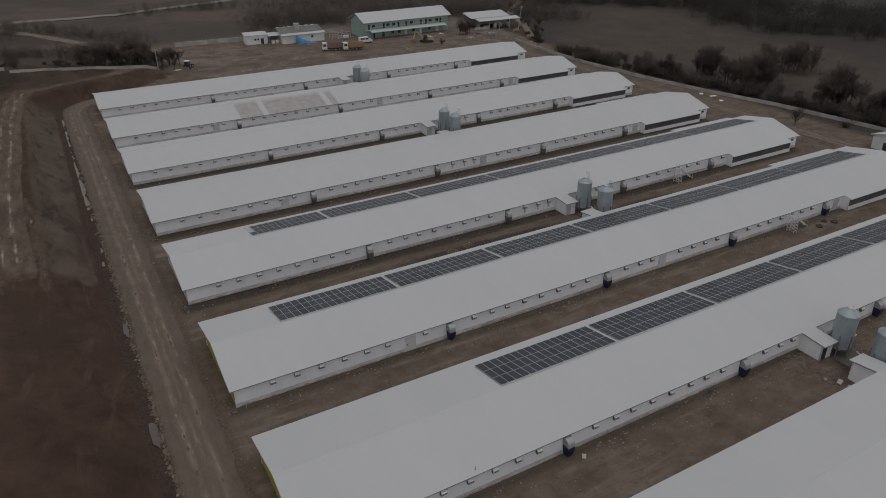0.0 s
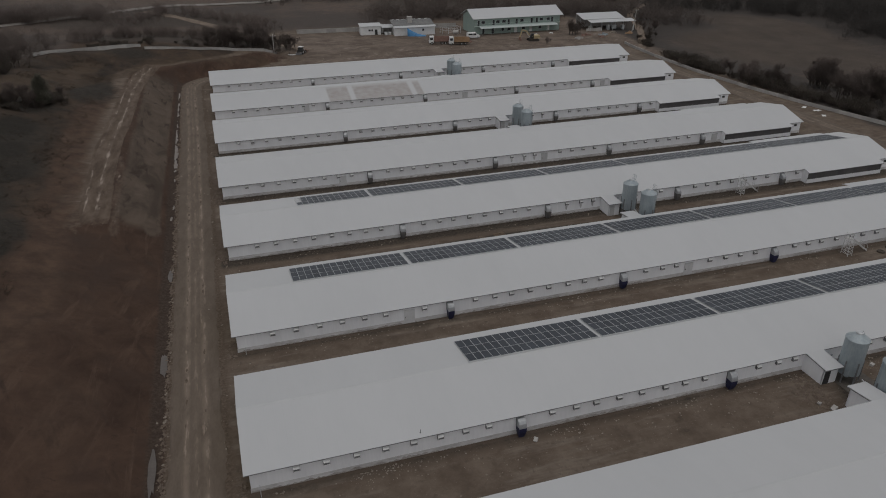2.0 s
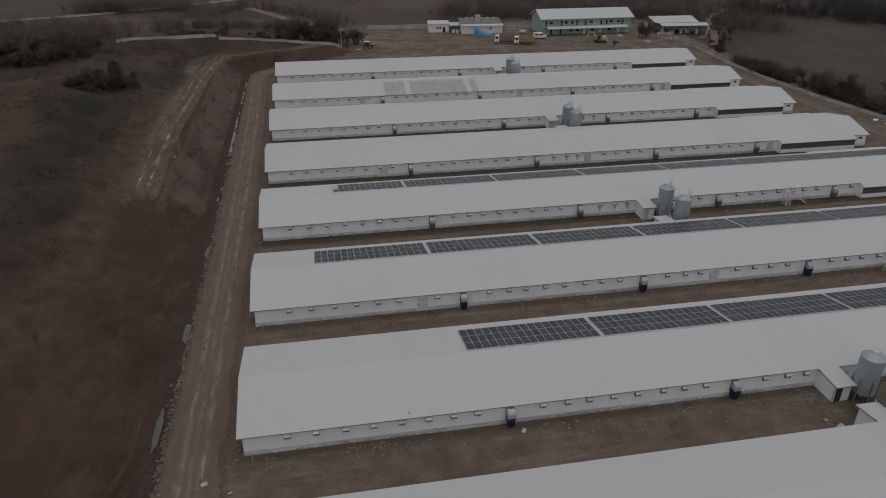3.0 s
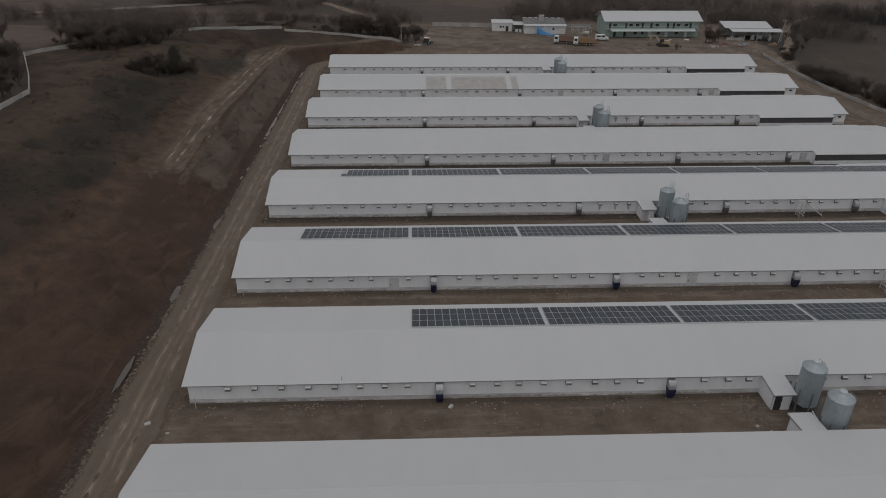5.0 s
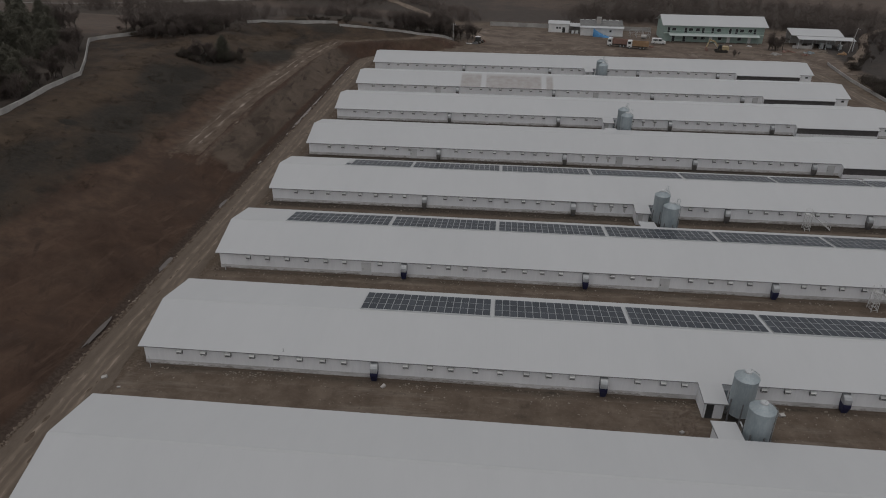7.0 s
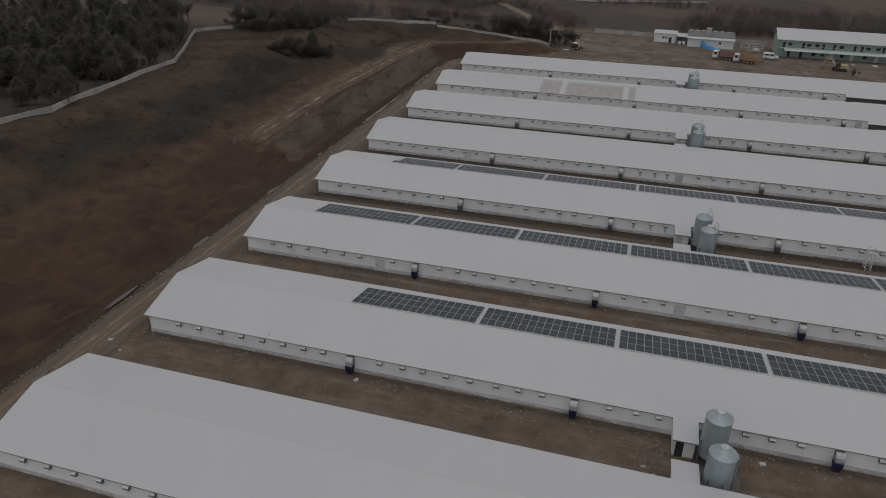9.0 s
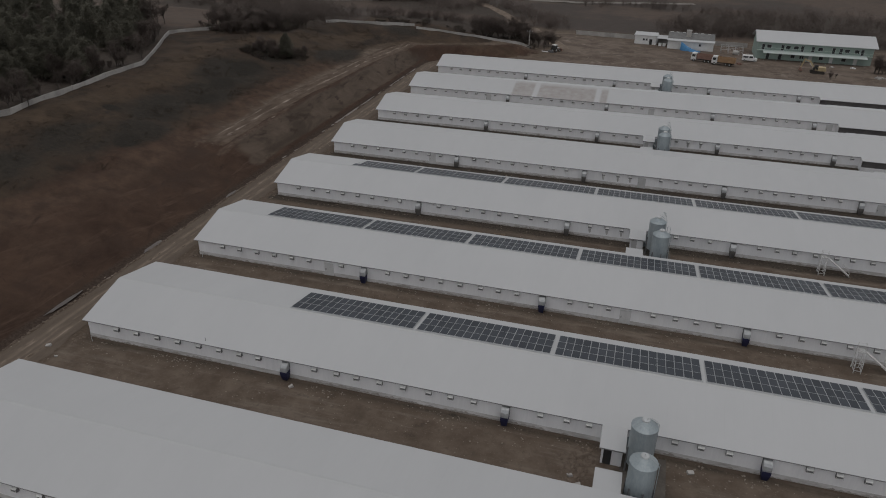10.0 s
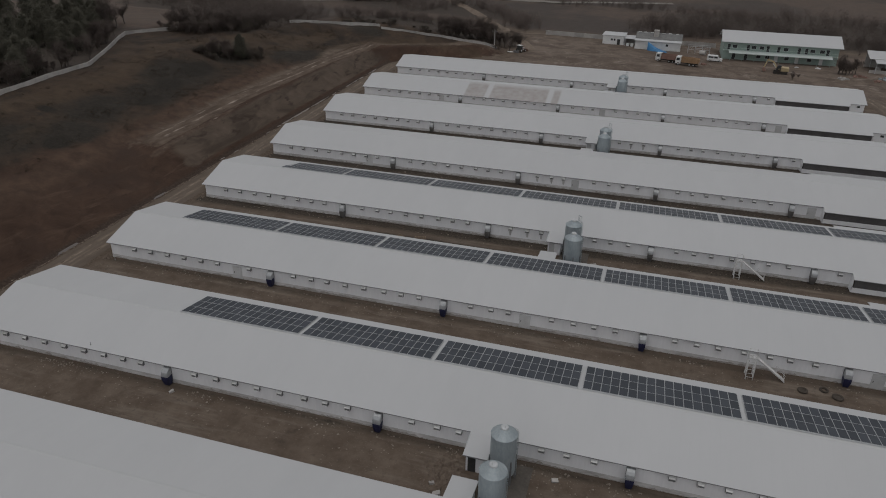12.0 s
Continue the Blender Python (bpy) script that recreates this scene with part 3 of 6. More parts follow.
def strip(name, path, width, material, label, lift=0.06, step=1.5, ragged=0.5, kind="structure", category="road", rut=0.05):
    """A dirt road laid over the ground along a path of (x, y)."""
    pts = [Vector(p) for p in path]
    rows, k = [], 22
    for a, b in zip(pts, pts[1:]):
        c = max(1, round((b - a).length / step))
        rows += [a.lerp(b, i / c) for i in range(c)]
    rows.append(pts[-1])
    SMOOTH = round(9 / step)
    soft = [sum((rows[min(max(i + o, 0), len(rows) - 1)] for o in range(-SMOOTH, SMOOTH + 1)), Vector((0, 0))) / (2 * SMOOTH + 1) for i in range(len(rows))]
    s = Shape()
    for i, p in enumerate(soft):
        d = (soft[min(i + 1, len(soft) - 1)] - soft[max(i - 1, 0)]).normalized()
        side = Vector((d.y, -d.x))
        for j in range(k + 1):
            u = j / k * 2 - 1
            edge = width / 2 + (ragged * (wobble((p.x, p.y, 5 if u < 0 else 8), 3.0) + 0.8 * wobble((p.x, p.y, 15 if u < 0 else 18), 0.9)) if abs(u) == 1 else 0)
            q = p + side * (u * edge)
            z = lie(q.x, q.y) + lift - (0.10 if abs(u) == 1 else 0) - rut * math.exp(-((abs(u) - 0.34) / 0.10) ** 2) + 0.03 * wobble((q.x, q.y, 2), 0.9)
            s.v.append((q.x, q.y, z))
    lanes = [max(math.exp(-((abs(u) - 0.34) / 0.11) ** 2), 0.55 * math.exp(-(u / 0.09) ** 2)) for _ in soft for u in (j / k * 2 - 1 for j in range(k + 1))]
    for i in range(len(soft) - 1):
        for j in range(k):
            a = i * (k + 1) + j
            s.f.append((a, a + k + 1, a + k + 2, a + 1))
            s.m.append(0)
    me = s.data(name, material, flat=False)
    me.attributes.new("lane", "FLOAT", "POINT").data.foreach_set("value", lanes)
    return tagged(new(name, me), label, category, kind=kind)


strip("road", [(5.3, -240), (5.3, -40), (5.3, 60), (5.3, 120), (5.0, 170), (4.3, 210), (4.4, 225), (10, 229.5), (26, 230.5), (45, 236)], 6.2, ROAD,
      "rutted pale dirt road beside the white sheds", 0.06, 0.6, 0.55)
strip("yard_lane", [(163, -240), (163, -40), (163, 60), (162, 130), (160, 190), (157, 228), (150, 236), (120, 240)], 6.0, ROAD,
      "muddy dirt lane along the ends of the sheds", 0.05, 2.5, 1.2)
strip("far_road", [(-420, 230), (-220, 282), (-150, 302), (-71, 333), (-12, 374), (75, 401), (100, 408)], 5.5, FAR_ROAD,
      "pale distant country road between fields", 0.35, 6)
strip("farm_track", [(47, 256), (38, 277), (26, 296), (7, 329), (-18, 362)], 5.0, TRACK, "pale farm track leading away from the yard", 0.14, 2.5, 1.2)
strip("field_track", [(166, 224), (178, 243), (192, 268), (205, 300), (235, 330)], 3.0, TRACK, "pale track between field and thicket", 0.25, 2.5, 0.7)


def puddle(x, y, length, width, seed):
    s = Shape()
    ring = []
    for i in range(20):
        a = 2 * math.pi * i / 20
        k = 1 + 0.35 * wobble((math.cos(a) * 2, math.sin(a) * 2, seed * 7.3), 1.0)
        ring.append((width * k * math.cos(a), length * k * math.sin(a), 0.0))
    s.add([(0, 0, 0)] + ring, [(0, i + 1, (i + 1) % 20 + 1) for i in range(20)])
    z = lie(x, y) + 0.19
    ob = new("puddle", s.data("puddle", MUD_WATER))
    ob.matrix_basis = pose(x, y, z)
    return tagged(ob, "long shallow puddle of grey muddy water in the ditch", "puddle", "puddles in the ditch", "structure")


for i, (px, py, pl, pw) in enumerate(((0.8, 51, 3.6, 0.42), (1.35, 70.6, 2.6, 0.45), (1.5, 95, 1.8, 0.35))):
    puddle(px, py, pl, pw, i)


def ditch_water(y0, y1):
    """A thin winding run of silty water along the ditch, broken where the bed rises; its pale colour holds sky sheen.
    """
    s = Shape()
    y, before = y0, None
    while y < y1:
        w = 0.20 + 0.42 * wobble((3, y, 1), 6.0) + 0.34 * wobble((7, y, 2), 1.4) - (0.22 if y < 146 else 0.0)
        mid = 1.15 - 0.3 * (y - y0) / (y1 - y0) + 0.55 * wobble((1, y, 5), 5.0) + 0.25 * wobble((2, y, 6), 1.5)
        row = None
        if w > 0.05:
            k = len(s.v)
            z = lie(1.2, y) + 0.14
            for u in (-1, -0.4, 0.4, 1):
                s.v.append((mid + u * w + 0.06 * wobble((u, y, 9), 0.5), y, z))
            row = k
            if before is not None:
                for j in range(3):
                    s.f.append((before + j, before + j + 1, k + j + 1, k + j))
                    s.m.append(0)
        before = row
        y += 0.35
    return tagged(new("ditch_water", s.data("ditch_water", WATER)), "winding run of silty water in the ditch, pale sky sheen in its colour", "water", kind="structure")


ditch_water(116, 215)


# ---------------------------------------------------------------- boundary walls
def boundary(name, path, tall, label, panel=4.0, base=0.3):
    """A precast concrete wall that steps with the land: panels between slim posts, each a piece of its own."""
    root = thing(name, (0, 0, 0), 0, label, "wall", kind="structure")
    post = Shape().box(-0.10, 0.02, -0.12, 0.12, -base, tall + 0.14).data("wall_post", CONCRETE)
    for a, b in zip(path, path[1:]):
        a, b = Vector(a), Vector(b)
        k = max(1, round((b - a).length / panel))
        width = (b - a).length / k
        turn = math.degrees(math.atan2(b.y - a.y, b.x - a.x))
        for i in range(k):
            p, q = a.lerp(b, i / k), a.lerp(b, (i + 1) / k)
            z, rise = lie(p.x, p.y), lie(q.x, q.y) - lie(p.x, p.y)
            s = Shape()
            for x0, x1, y, z0, z1 in ((0.02, width - 0.10, 0.07, -base, tall), (0.0, width - 0.08, 0.11, tall, tall + 0.09)):
                c = Shape().box(x0, x1, -y, y, z0, z1)
                s.add([(u, v, w + rise * u / width) for u, v, w in c.v], c.f)
            part("panel", s.data("wall_panel", CONCRETE), root, (p.x, p.y, z), turn)
            part("post", post, root, (p.x, p.y, z), turn)
    return root


boundary("wall_west", [(-52, 55), (-44.5, 79), (-42.3, 88.5), (-43.8, 99), (-45.6, 109), (-47.6, 122), (-47.6, 136), (-54, 149.5), (-66.8, 174), (-65.2, 180), (-58, 191.5)], 1.0, "pale concrete boundary wall along the wooded hillside")
boundary("wall_north_west", [(-38.6, 227.5), (-33.5, 235), (-27, 241.5), (-19, 244.5), (-10.3, 246)], 0.95, "pale concrete boundary wall above the earth bank")
boundary("wall_north", [(-9.1, 243.8), (4.0, 247.8), (16, 251.4), (25, 252.3), (34, 253)], 0.75, "low pale concrete wall above the bare slope")
boundary("wall_east", [(191, 30), (185, 70), (180.7, 94.5), (176.3, 123.5), (171.2, 144), (167.4, 166), (165.2, 189), (165.2, 214), (166.9, 238)], 0.85, "long pale concrete wall beside the dirt lane")
boundary("wall_yard", [(46, 293), (70, 291), (114, 289)], 1.6, "grey concrete wall behind the yard huts")

# ---------------------------------------------------------------- poultry sheds
X0, X1, SPAN, EAVE, RISE, BACK = 10.15, 151.2, 16.0, 2.8, 2.2, 3.55
LONG = X1 - X0
SLOPE = RISE / (SPAN / 2)
FALL = (EAVE + RISE - BACK) / (SPAN / 2)
WING0, WING1, OUT = 127.0 - X0, 146.8 - X0, 1.45
FRONTS = {"H": 18.1, "A": 44.45, "B": 70.05, "C": 97.1, "D": 124.05, "E": 152.1, "F": 178.9, "G": 207.2}
SKEW = {"H": 0.0, "A": 0.1, "B": 0.22, "C": 0.38, "D": 0.42, "E": 0.48, "F": 0.48, "G": 0.35}


def beside_shed(key, x, dy):
    """World x and y of a place given along a shed and out from its front eave."""
    a = radians(SKEW[key])
    return X0 + (x - X0) * math.cos(a) - dy * math.sin(a), FRONTS[key] + (x - X0) * math.sin(a) + dy * math.cos(a)


VENTS_FIRST = (15.4, 18.5, 21.7, 24.8, 27.9, 30.9)
VENTS_MID = (36.5, 44.2, 47.2, 49.8, 52.8, 55.8, 59.0, 61.7, 64.5, 72.3, 75.3, 77.8)
VENTS_LAST = (100.5, 103.3, 106.0, 109.2, 112.4, 114.8, 117.8)
FANS = (40.3, 68.3, 96.4, 121.6)


def roof_half(front, wing=True):
    """One slope of the roof in local metres (x from the west end, y from the front eave), with its lowered wing near the east end."""
    s = Shape()
    yd = (lambda y: y) if front else (lambda y: SPAN - y)
    t = 0.09

    def slab(a, b, ya, yb):
        za, zb = (EAVE + SLOPE * ya, EAVE + SLOPE * yb) if front else (BACK + FALL * ya, BACK + FALL * yb)
        s.along_x([(yd(ya), za), (yd(yb), zb), (yd(yb), zb - t), (yd(ya), za - t)], a, b)

    slab(0, WING0, 0, SPAN / 2)
    slab(WING0, WING1, -OUT, SPAN / 2)
    slab(WING1, LONG, 0, SPAN / 2)
    return s


def shed_meshes():
    me = {}
    me["roof_front"] = roof_half(True).data("roof_front", ROOF)
    me["roof_front_dirty"] = roof_half(True).data("roof_front_dirty", ROOF_DIRTY)
    me["roof_back"] = roof_half(False).data("roof_back", ROOF)
    top = EAVE + RISE
    me["ridge_cap"] = Shape().along_x([(7.75, top - 0.09), (8, top - 0.02), (8.25, top - 0.07), (8.25, top - 0.037), (8, top + 0.012), (7.75, top - 0.06)], 0.02, LONG - 0.02).data("ridge_cap", RIDGE)
    s = Shape()
    for a, b, y in ((0, WING0, 0), (WING0, WING1, -OUT), (WING1, LONG, 0)):
        z = EAVE + SLOPE * y
        s.box(a, b, y - 0.012, y + 0.03, z - 0.12, z - 0.03)
    me["eave_trim"] = s.data("eave_trim", TRIM)
    s = Shape()
    for a, b in ((0.55, WING0 + 0.1), (WING1 - 0.1, LONG - 0.55)):
        s.box(a, b, 0.34, 0.50, 0, EAVE + 0.05)
    me["wall_front"] = s.data("wall_front", WALL)
    me["wall_back"] = Shape().box(0.55, LONG - 0.55, SPAN - 0.7, SPAN - 0.55, 0, BACK + 0.05).data("wall_back", WALL)
    s = Shape()
    for a, b in ((0.50, WING0), (WING1, LONG - 0.50)):
        s.box(a, b, 0.326, 0.34, -0.3, 0.62)
    me["plinth"] = s.data("plinth", PLINTH)
    gable = [(0.5, -0.2), (SPAN - 0.7, -0.2), (SPAN - 0.7, BACK + 0.03), (SPAN / 2, EAVE + RISE - 0.15), (0.5, EAVE + 0.05)]
    me["gable_foam"] = Shape().along_x(gable, 0.6, 0.75).data("gable_foam", YELLOW)
    me["gable_west"] = Shape().along_x(gable, 0.6, 0.75).data("gable_west", PLINTH)
    me["gable_east"] = Shape().along_x(gable, LONG - 0.75, LONG - 0.6).data("gable_east", WALL)
    low = EAVE - SLOPE * OUT
    s = Shape()
    s.box(WING0 + 0.05, WING1 - 0.05, -OUT + 0.35, -OUT + 0.5, -0.2, 0.85)
    s.box(WING0 + 0.05, WING1 - 0.05, -OUT + 0.35, -OUT + 0.5, low - 0.22, low - 0.02)
    for x in (WING0 + 0.05, WING1 - 0.15):
        s.along_x([(-OUT + 0.35, -0.2), (0.7, -0.2), (0.7, EAVE + 0.02), (-OUT + 0.35, low + 0.0)], x, x + 0.1)
    me["wing_wall"] = s.data("wing_wall", WALL)
    s = Shape().box(WING0 + 0.3, WING1 - 0.3, -OUT + 0.38, -OUT + 0.46, 0.85, low - 0.22)
    for i in range(34):
        x = WING0 + 0.3 + (WING1 - WING0 - 0.6) * i / 33
        s.box(x - 0.02, x + 0.02, -OUT + 0.345, -OUT + 0.40, 0.85, low - 0.22)
    me["cooling_pad"] = s.data("cooling_pad", PAD)
    # inlet vent: a grey box under the eave with a pale flap that leans out
    s = Shape().along_x([(0.03, 0.30), (-0.34, 0.05), (-0.34, -0.26), (0.03, -0.30)], -0.33, 0.33)
    for x in (-0.36, 0.33):
        s.along_x([(0.03, 0.29), (-0.37, 0.05), (-0.37, -0.30), (0.03, -0.32)], x, x + 0.03)
    me["vent"] = s.data("vent", VENT)
    s = Shape().along_x([(0.028, 0.33), (-0.40, 0.085), (-0.40, 0.02), (-0.345, 0.055), (0.028, 0.305)], -0.34, 0.34)
    me["flap"] = s.box(-0.34, 0.34, -0.385, -0.33, -0.29, -0.25).box(-0.34, -0.30, -0.385, -0.33, -0.29, 0.02).box(0.30, 0.34, -0.385, -0.33, -0.29, 0.02).data("flap", VENT_FLAP)
    s = Shape().add([(-0.24, -0.004, -0.30), (0.22, -0.004, -0.30), (0.19, -0.004, -1.15), (0.05, -0.004, -1.36), (-0.12, -0.004, -1.24), (-0.21, -0.004, -0.9)], [(0, 5, 4, 3, 2, 1)])
    me["drip_stain"] = s.data("drip_stain", STAIN)
    # fan hood: bright curved sheet that turns down from the wall into a tapering tarpaulin chute
    top = [(0.02, 2.42), (-0.30, 2.40), (-0.62, 2.24), (-0.86, 1.98), (-0.96, 1.62), (-0.96, 1.40), (0.02, 1.40)]
    me["hood"] = Shape().along_x(top, -0.44, 0.44).data("hood", HOOD)
    for key, mat in (("chute_blue", BLUE), ("chute_black", SOOT)):
        s = Shape()
        v = []
        for z, w, d0, d1 in ((1.40, 0.45, -0.02, 0.99), (0.95, 0.44, -0.02, 0.98), (0.45, 0.38, 0.0, 0.86), (0.02, 0.30, 0.05, 0.72)):
            v += [(-w, -d0, z), (w, -d0, z), (w, -d1, z), (-w, -d1, z)]
        f = [(3, 2, 1, 0)] + [(4 * r + i, 4 * r + (i + 1) % 4, 4 * r + 4 + (i + 1) % 4, 4 * r + 4 + i) for r in range(3) for i in range(4)]
        me[key] = s.add(v, f).data(key, mat)
    s = Shape().box(-0.48, 0.48, -0.05, 0.02, 1.30, 2.50)
    me["fan_frame"] = s.data("fan_frame", VENT)
    me["door"] = Shape().box(-0.72, 0.72, -0.05, 0.02, 0.10, 2.15).box(-0.02, 0.02, -0.062, 0.0, 0.14, 2.1).box(-0.78, -0.70, -0.07, 0.02, 0.05, 2.22).box(0.70, 0.78, -0.07, 0.02, 0.05, 2.22).box(-0.78, 0.78, -0.07, 0.02, 2.15, 2.24).data("door", DOOR)
    me["door_handle"] = Shape().box(-0.58, -0.50, -0.11, -0.05, 1.0, 1.25).data("door_handle", DARK)
    me["end_window"] = Shape().box(-0.4, 0.4, -0.04, 0.02, 1.75, 2.25).data("end_window", DARK)
    # feed room that juts from the front wall under the roof carried forward
    s = Shape().box(0.72, 2.95, -2.95, -2.83, -0.1, 2.45)
    s.along_x([(-2.95, -0.1), (0.6, -0.1), (0.6, 2.72), (-2.95, 2.45)], 0.72, 0.84)
    s.along_x([(-2.95, -0.1), (0.6, -0.1), (0.6, 2.72), (-2.95, 2.45)], 2.83, 2.95)
    me["feed_room_wall"] = s.data("feed_room_wall", WALL)
    me["feed_room_roof"] = Shape().along_x([(-3.4, 2.52), (0.02, 2.81), (0.02, 2.72), (-3.4, 2.43)], 0.47, 3.2).data("feed_room_roof", ROOF)
    me["feed_room_trim"] = Shape().box(0.47, 3.2, -3.42, -3.39, 2.36, 2.50).along_x([(-3.4, 2.42), (0, 2.71), (0, 2.62), (-3.4, 2.33)], 0.455, 0.48).data("feed_room_trim", TRIM)
    me["feed_room_door"] = Shape().box(0.95, 1.8, -2.99, -2.94, 0.0, 2.05).data("feed_room_door", DARK)
    s = Shape().box(0.95, 1.85, -2.99, -2.94, 0.0, 2.05)
    for i in range(6):
        s.box(0.95 + 0.17 * i, 1.0 + 0.17 * i, -3.01, -2.985, 0.0, 2.05)
    me["feed_room_grille"] = s.data("feed_room_grille", DOOR)
    me["side_sheet"] = Shape().box(3.0, 3.75, -0.9, -0.86, 0.2, 2.55).box(3.68, 3.75, -0.95, -0.86, 0.0, 2.6).data("side_sheet", GALV)
    # the same room behind the back wall
    s = Shape().box(0.72, 2.95, SPAN + 3.3, SPAN + 3.42, -0.1, 2.7)
    for x in (0.72, 2.83):
        s.along_x([(SPAN - 0.6, -0.1), (SPAN + 3.42, -0.1), (SPAN + 3.42, 2.7), (SPAN - 0.6, 3.1)], x, x + 0.12)
    me["rear_room_wall"] = s.data("rear_room_wall", WALL)
    me["rear_room_roof"] = Shape().along_x([(SPAN - 0.02, 3.20), (SPAN + 3.75, 2.78), (SPAN + 3.75, 2.69), (SPAN - 0.02, 3.11)], 0.47, 3.2).data("rear_room_roof", ROOF)
    me["rear_room_trim"] = Shape().along_x([(SPAN - 0.02, 3.10), (SPAN + 3.75, 2.68), (SPAN + 3.75, 2.59), (SPAN - 0.02, 3.01)], 0.455, 0.48).data("rear_room_trim", TRIM)
    me["back_trim"] = Shape().box(0, WING0, SPAN - 0.03, SPAN + 0.012, BACK - 0.17, BACK - 0.03).data("back_trim", TRIM)
    return me


SHED = shed_meshes()


def splash_mesh(seed):
    """A ragged band of dried mud on the foot of the front wall, higher in some places, gone in others."""
    s, x, before = Shape(), 0.55, None
    while x < WING0:
        h = 0.17 + 0.30 * wobble((x, seed, 1), 7.0) + 0.22 * wobble((x, seed, 2), 1.1) + 0.26 * wobble((x, seed, 3), 0.35)
        row = len(s.v)
        s.v += [(x, 0.322, -0.1), (x, 0.322, max(h, 0.03))]
        if before is not None:
            s.f.append((before, row, row + 1, before + 1))
            s.m.append(0)
        before = row
        x += 0.14
    return s.data("mud_splash", SPLASH)


def poultry_shed(key, label, feed_room=False, rear_room=False, doors=(), blue=False, dirty=False):
    y = FRONTS[key]
    root = thing("poultry_shed", (X0, y, 0), SKEW[key], label, "shed", "long poultry sheds in parallel rows")
    front = part("roof_front", SHED["roof_front_dirty" if dirty else "roof_front"], root)
    if dirty:
        front["label"] = "white roof slope with grey dirty bays"
    for name in ("roof_back", "ridge_cap", "eave_trim", "back_trim", "wall_front", "wall_back", "plinth", "gable_east", "wing_wall", "cooling_pad"):
        part(name, SHED[name], root)
    if key in "HAB":
        part("gable_west", SHED["gable_foam"], root, label="gable wall coated with yellow foam")
    else:
        part("gable_west", SHED["gable_west"], root)
    part("mud_splash", splash_mesh(ord(key)), root, (0, 0, 0), 0, "brown mud splashes along the wall foot")
    part("end_window", SHED["end_window"], root, (149.1 - X0, 0.335, 0))
    vents = list(VENTS_FIRST + VENTS_MID + VENTS_LAST)
    if 34.3 not in doors:
        vents.append(33.8)
    vents += [89.7, 92.6, 87.0] if feed_room else [84.0, 87.0, 89.8, 92.7]
    if 125.2 not in doors:
        vents.append(125.4)
    for x in sorted(vents):
        v = part("vent", SHED["vent"], root, (x - X0, 0.335, 2.20))
        part("flap", SHED["flap"], v)
        if (key in "CD" and 70 < x < 79) or (key == "E" and 87 < x < 93):
            part("drip_stain", SHED["drip_stain"], v, label="grey drip stain down the wall")
    for x in FANS:
        f = part("fan_hood", SHED["fan_frame"], root, (x - X0, 0.335, 0))
        part("hood", SHED["hood"], f, label="bright curved sheet-metal hood")
        part("chute", SHED["chute_blue" if blue else "chute_black"], f, label="dark blue tarpaulin chute" if blue else "black tarpaulin chute")
    for x in doors:
        d = part("door", SHED["door"], root, (x - X0, 0.335, 0))
        part("door_handle", SHED["door_handle"], d)
    if feed_room:
        room = part("feed_room", SHED["feed_room_wall"], root, (78.75 - X0, 0, 0), label="small white feed room with a lean-to roof")
        for name in ("feed_room_roof", "feed_room_trim", "feed_room_door" if blue else "feed_room_grille"):
            part(name, SHED[name], room)
        part("side_sheet", SHED["side_sheet"], room, label="grey galvanised sheet beside the room")
    if rear_room:
        room = part("rear_room", SHED["rear_room_wall"], root, (78.6 - X0, 0, 0), label="small white feed room behind the shed")
        for name in ("rear_room_roof", "rear_room_trim"):
            part(name, SHED[name], room)
        part("rear_room_trim", SHED["rear_room_trim"], room, (2.735, 0, 0))
    return root


plain = "long white poultry shed with a plain metal roof and wall vents"
solar = "long white poultry shed with solar panels on its far roof slope"
poultry_shed("H", plain, rear_room=True, doors=(34.3, 80.2, 125.2), blue=True)
poultry_shed("A", solar, feed_room=True, blue=True)
poultry_shed("B", solar, rear_room=True, doors=(34.3, 80.2, 125.2), blue=True)
poultry_shed("C", solar, feed_room=True)
poultry_shed("D", plain, rear_room=True, doors=(34.6, 80.2, 125.2))
poultry_shed("E", plain, feed_room=True)
poultry_shed("F", "long white poultry shed with grey dirt on part of its roof", rear_room=True, doors=(34.6, 80.4, 125.2), dirty=True)
poultry_shed("G", plain, feed_room=True)

# ---------------------------------------------------------------- solar panels on the far slopes
PW, PL = 1.008, 1.985


def panel_mesh():
    w, h, t, b = 0.986, 1.955, 0.04, 0.030
    s = Shape()
    s.box(0, w, 0, h, 0, t * 0.8, 1)
    s.box(0, b, 0, h, t * 0.8, t, 1).box(w - b, w, 0, h, t * 0.8, t, 1).box(b, w - b, 0, b, t * 0.8, t, 1).box(b, w - b, h - b, h, t * 0.8, t, 1)
    s.add([(b, b, t * 0.88), (w - b, b, t * 0.88), (w - b, h - b, t * 0.88), (b, h - b, t * 0.88)], [(0, 1, 2, 3)], 0)
    return s.data("solar_panel", GLASSY, PANEL_FRAME)


PANEL = panel_mesh()
RAILS = {}


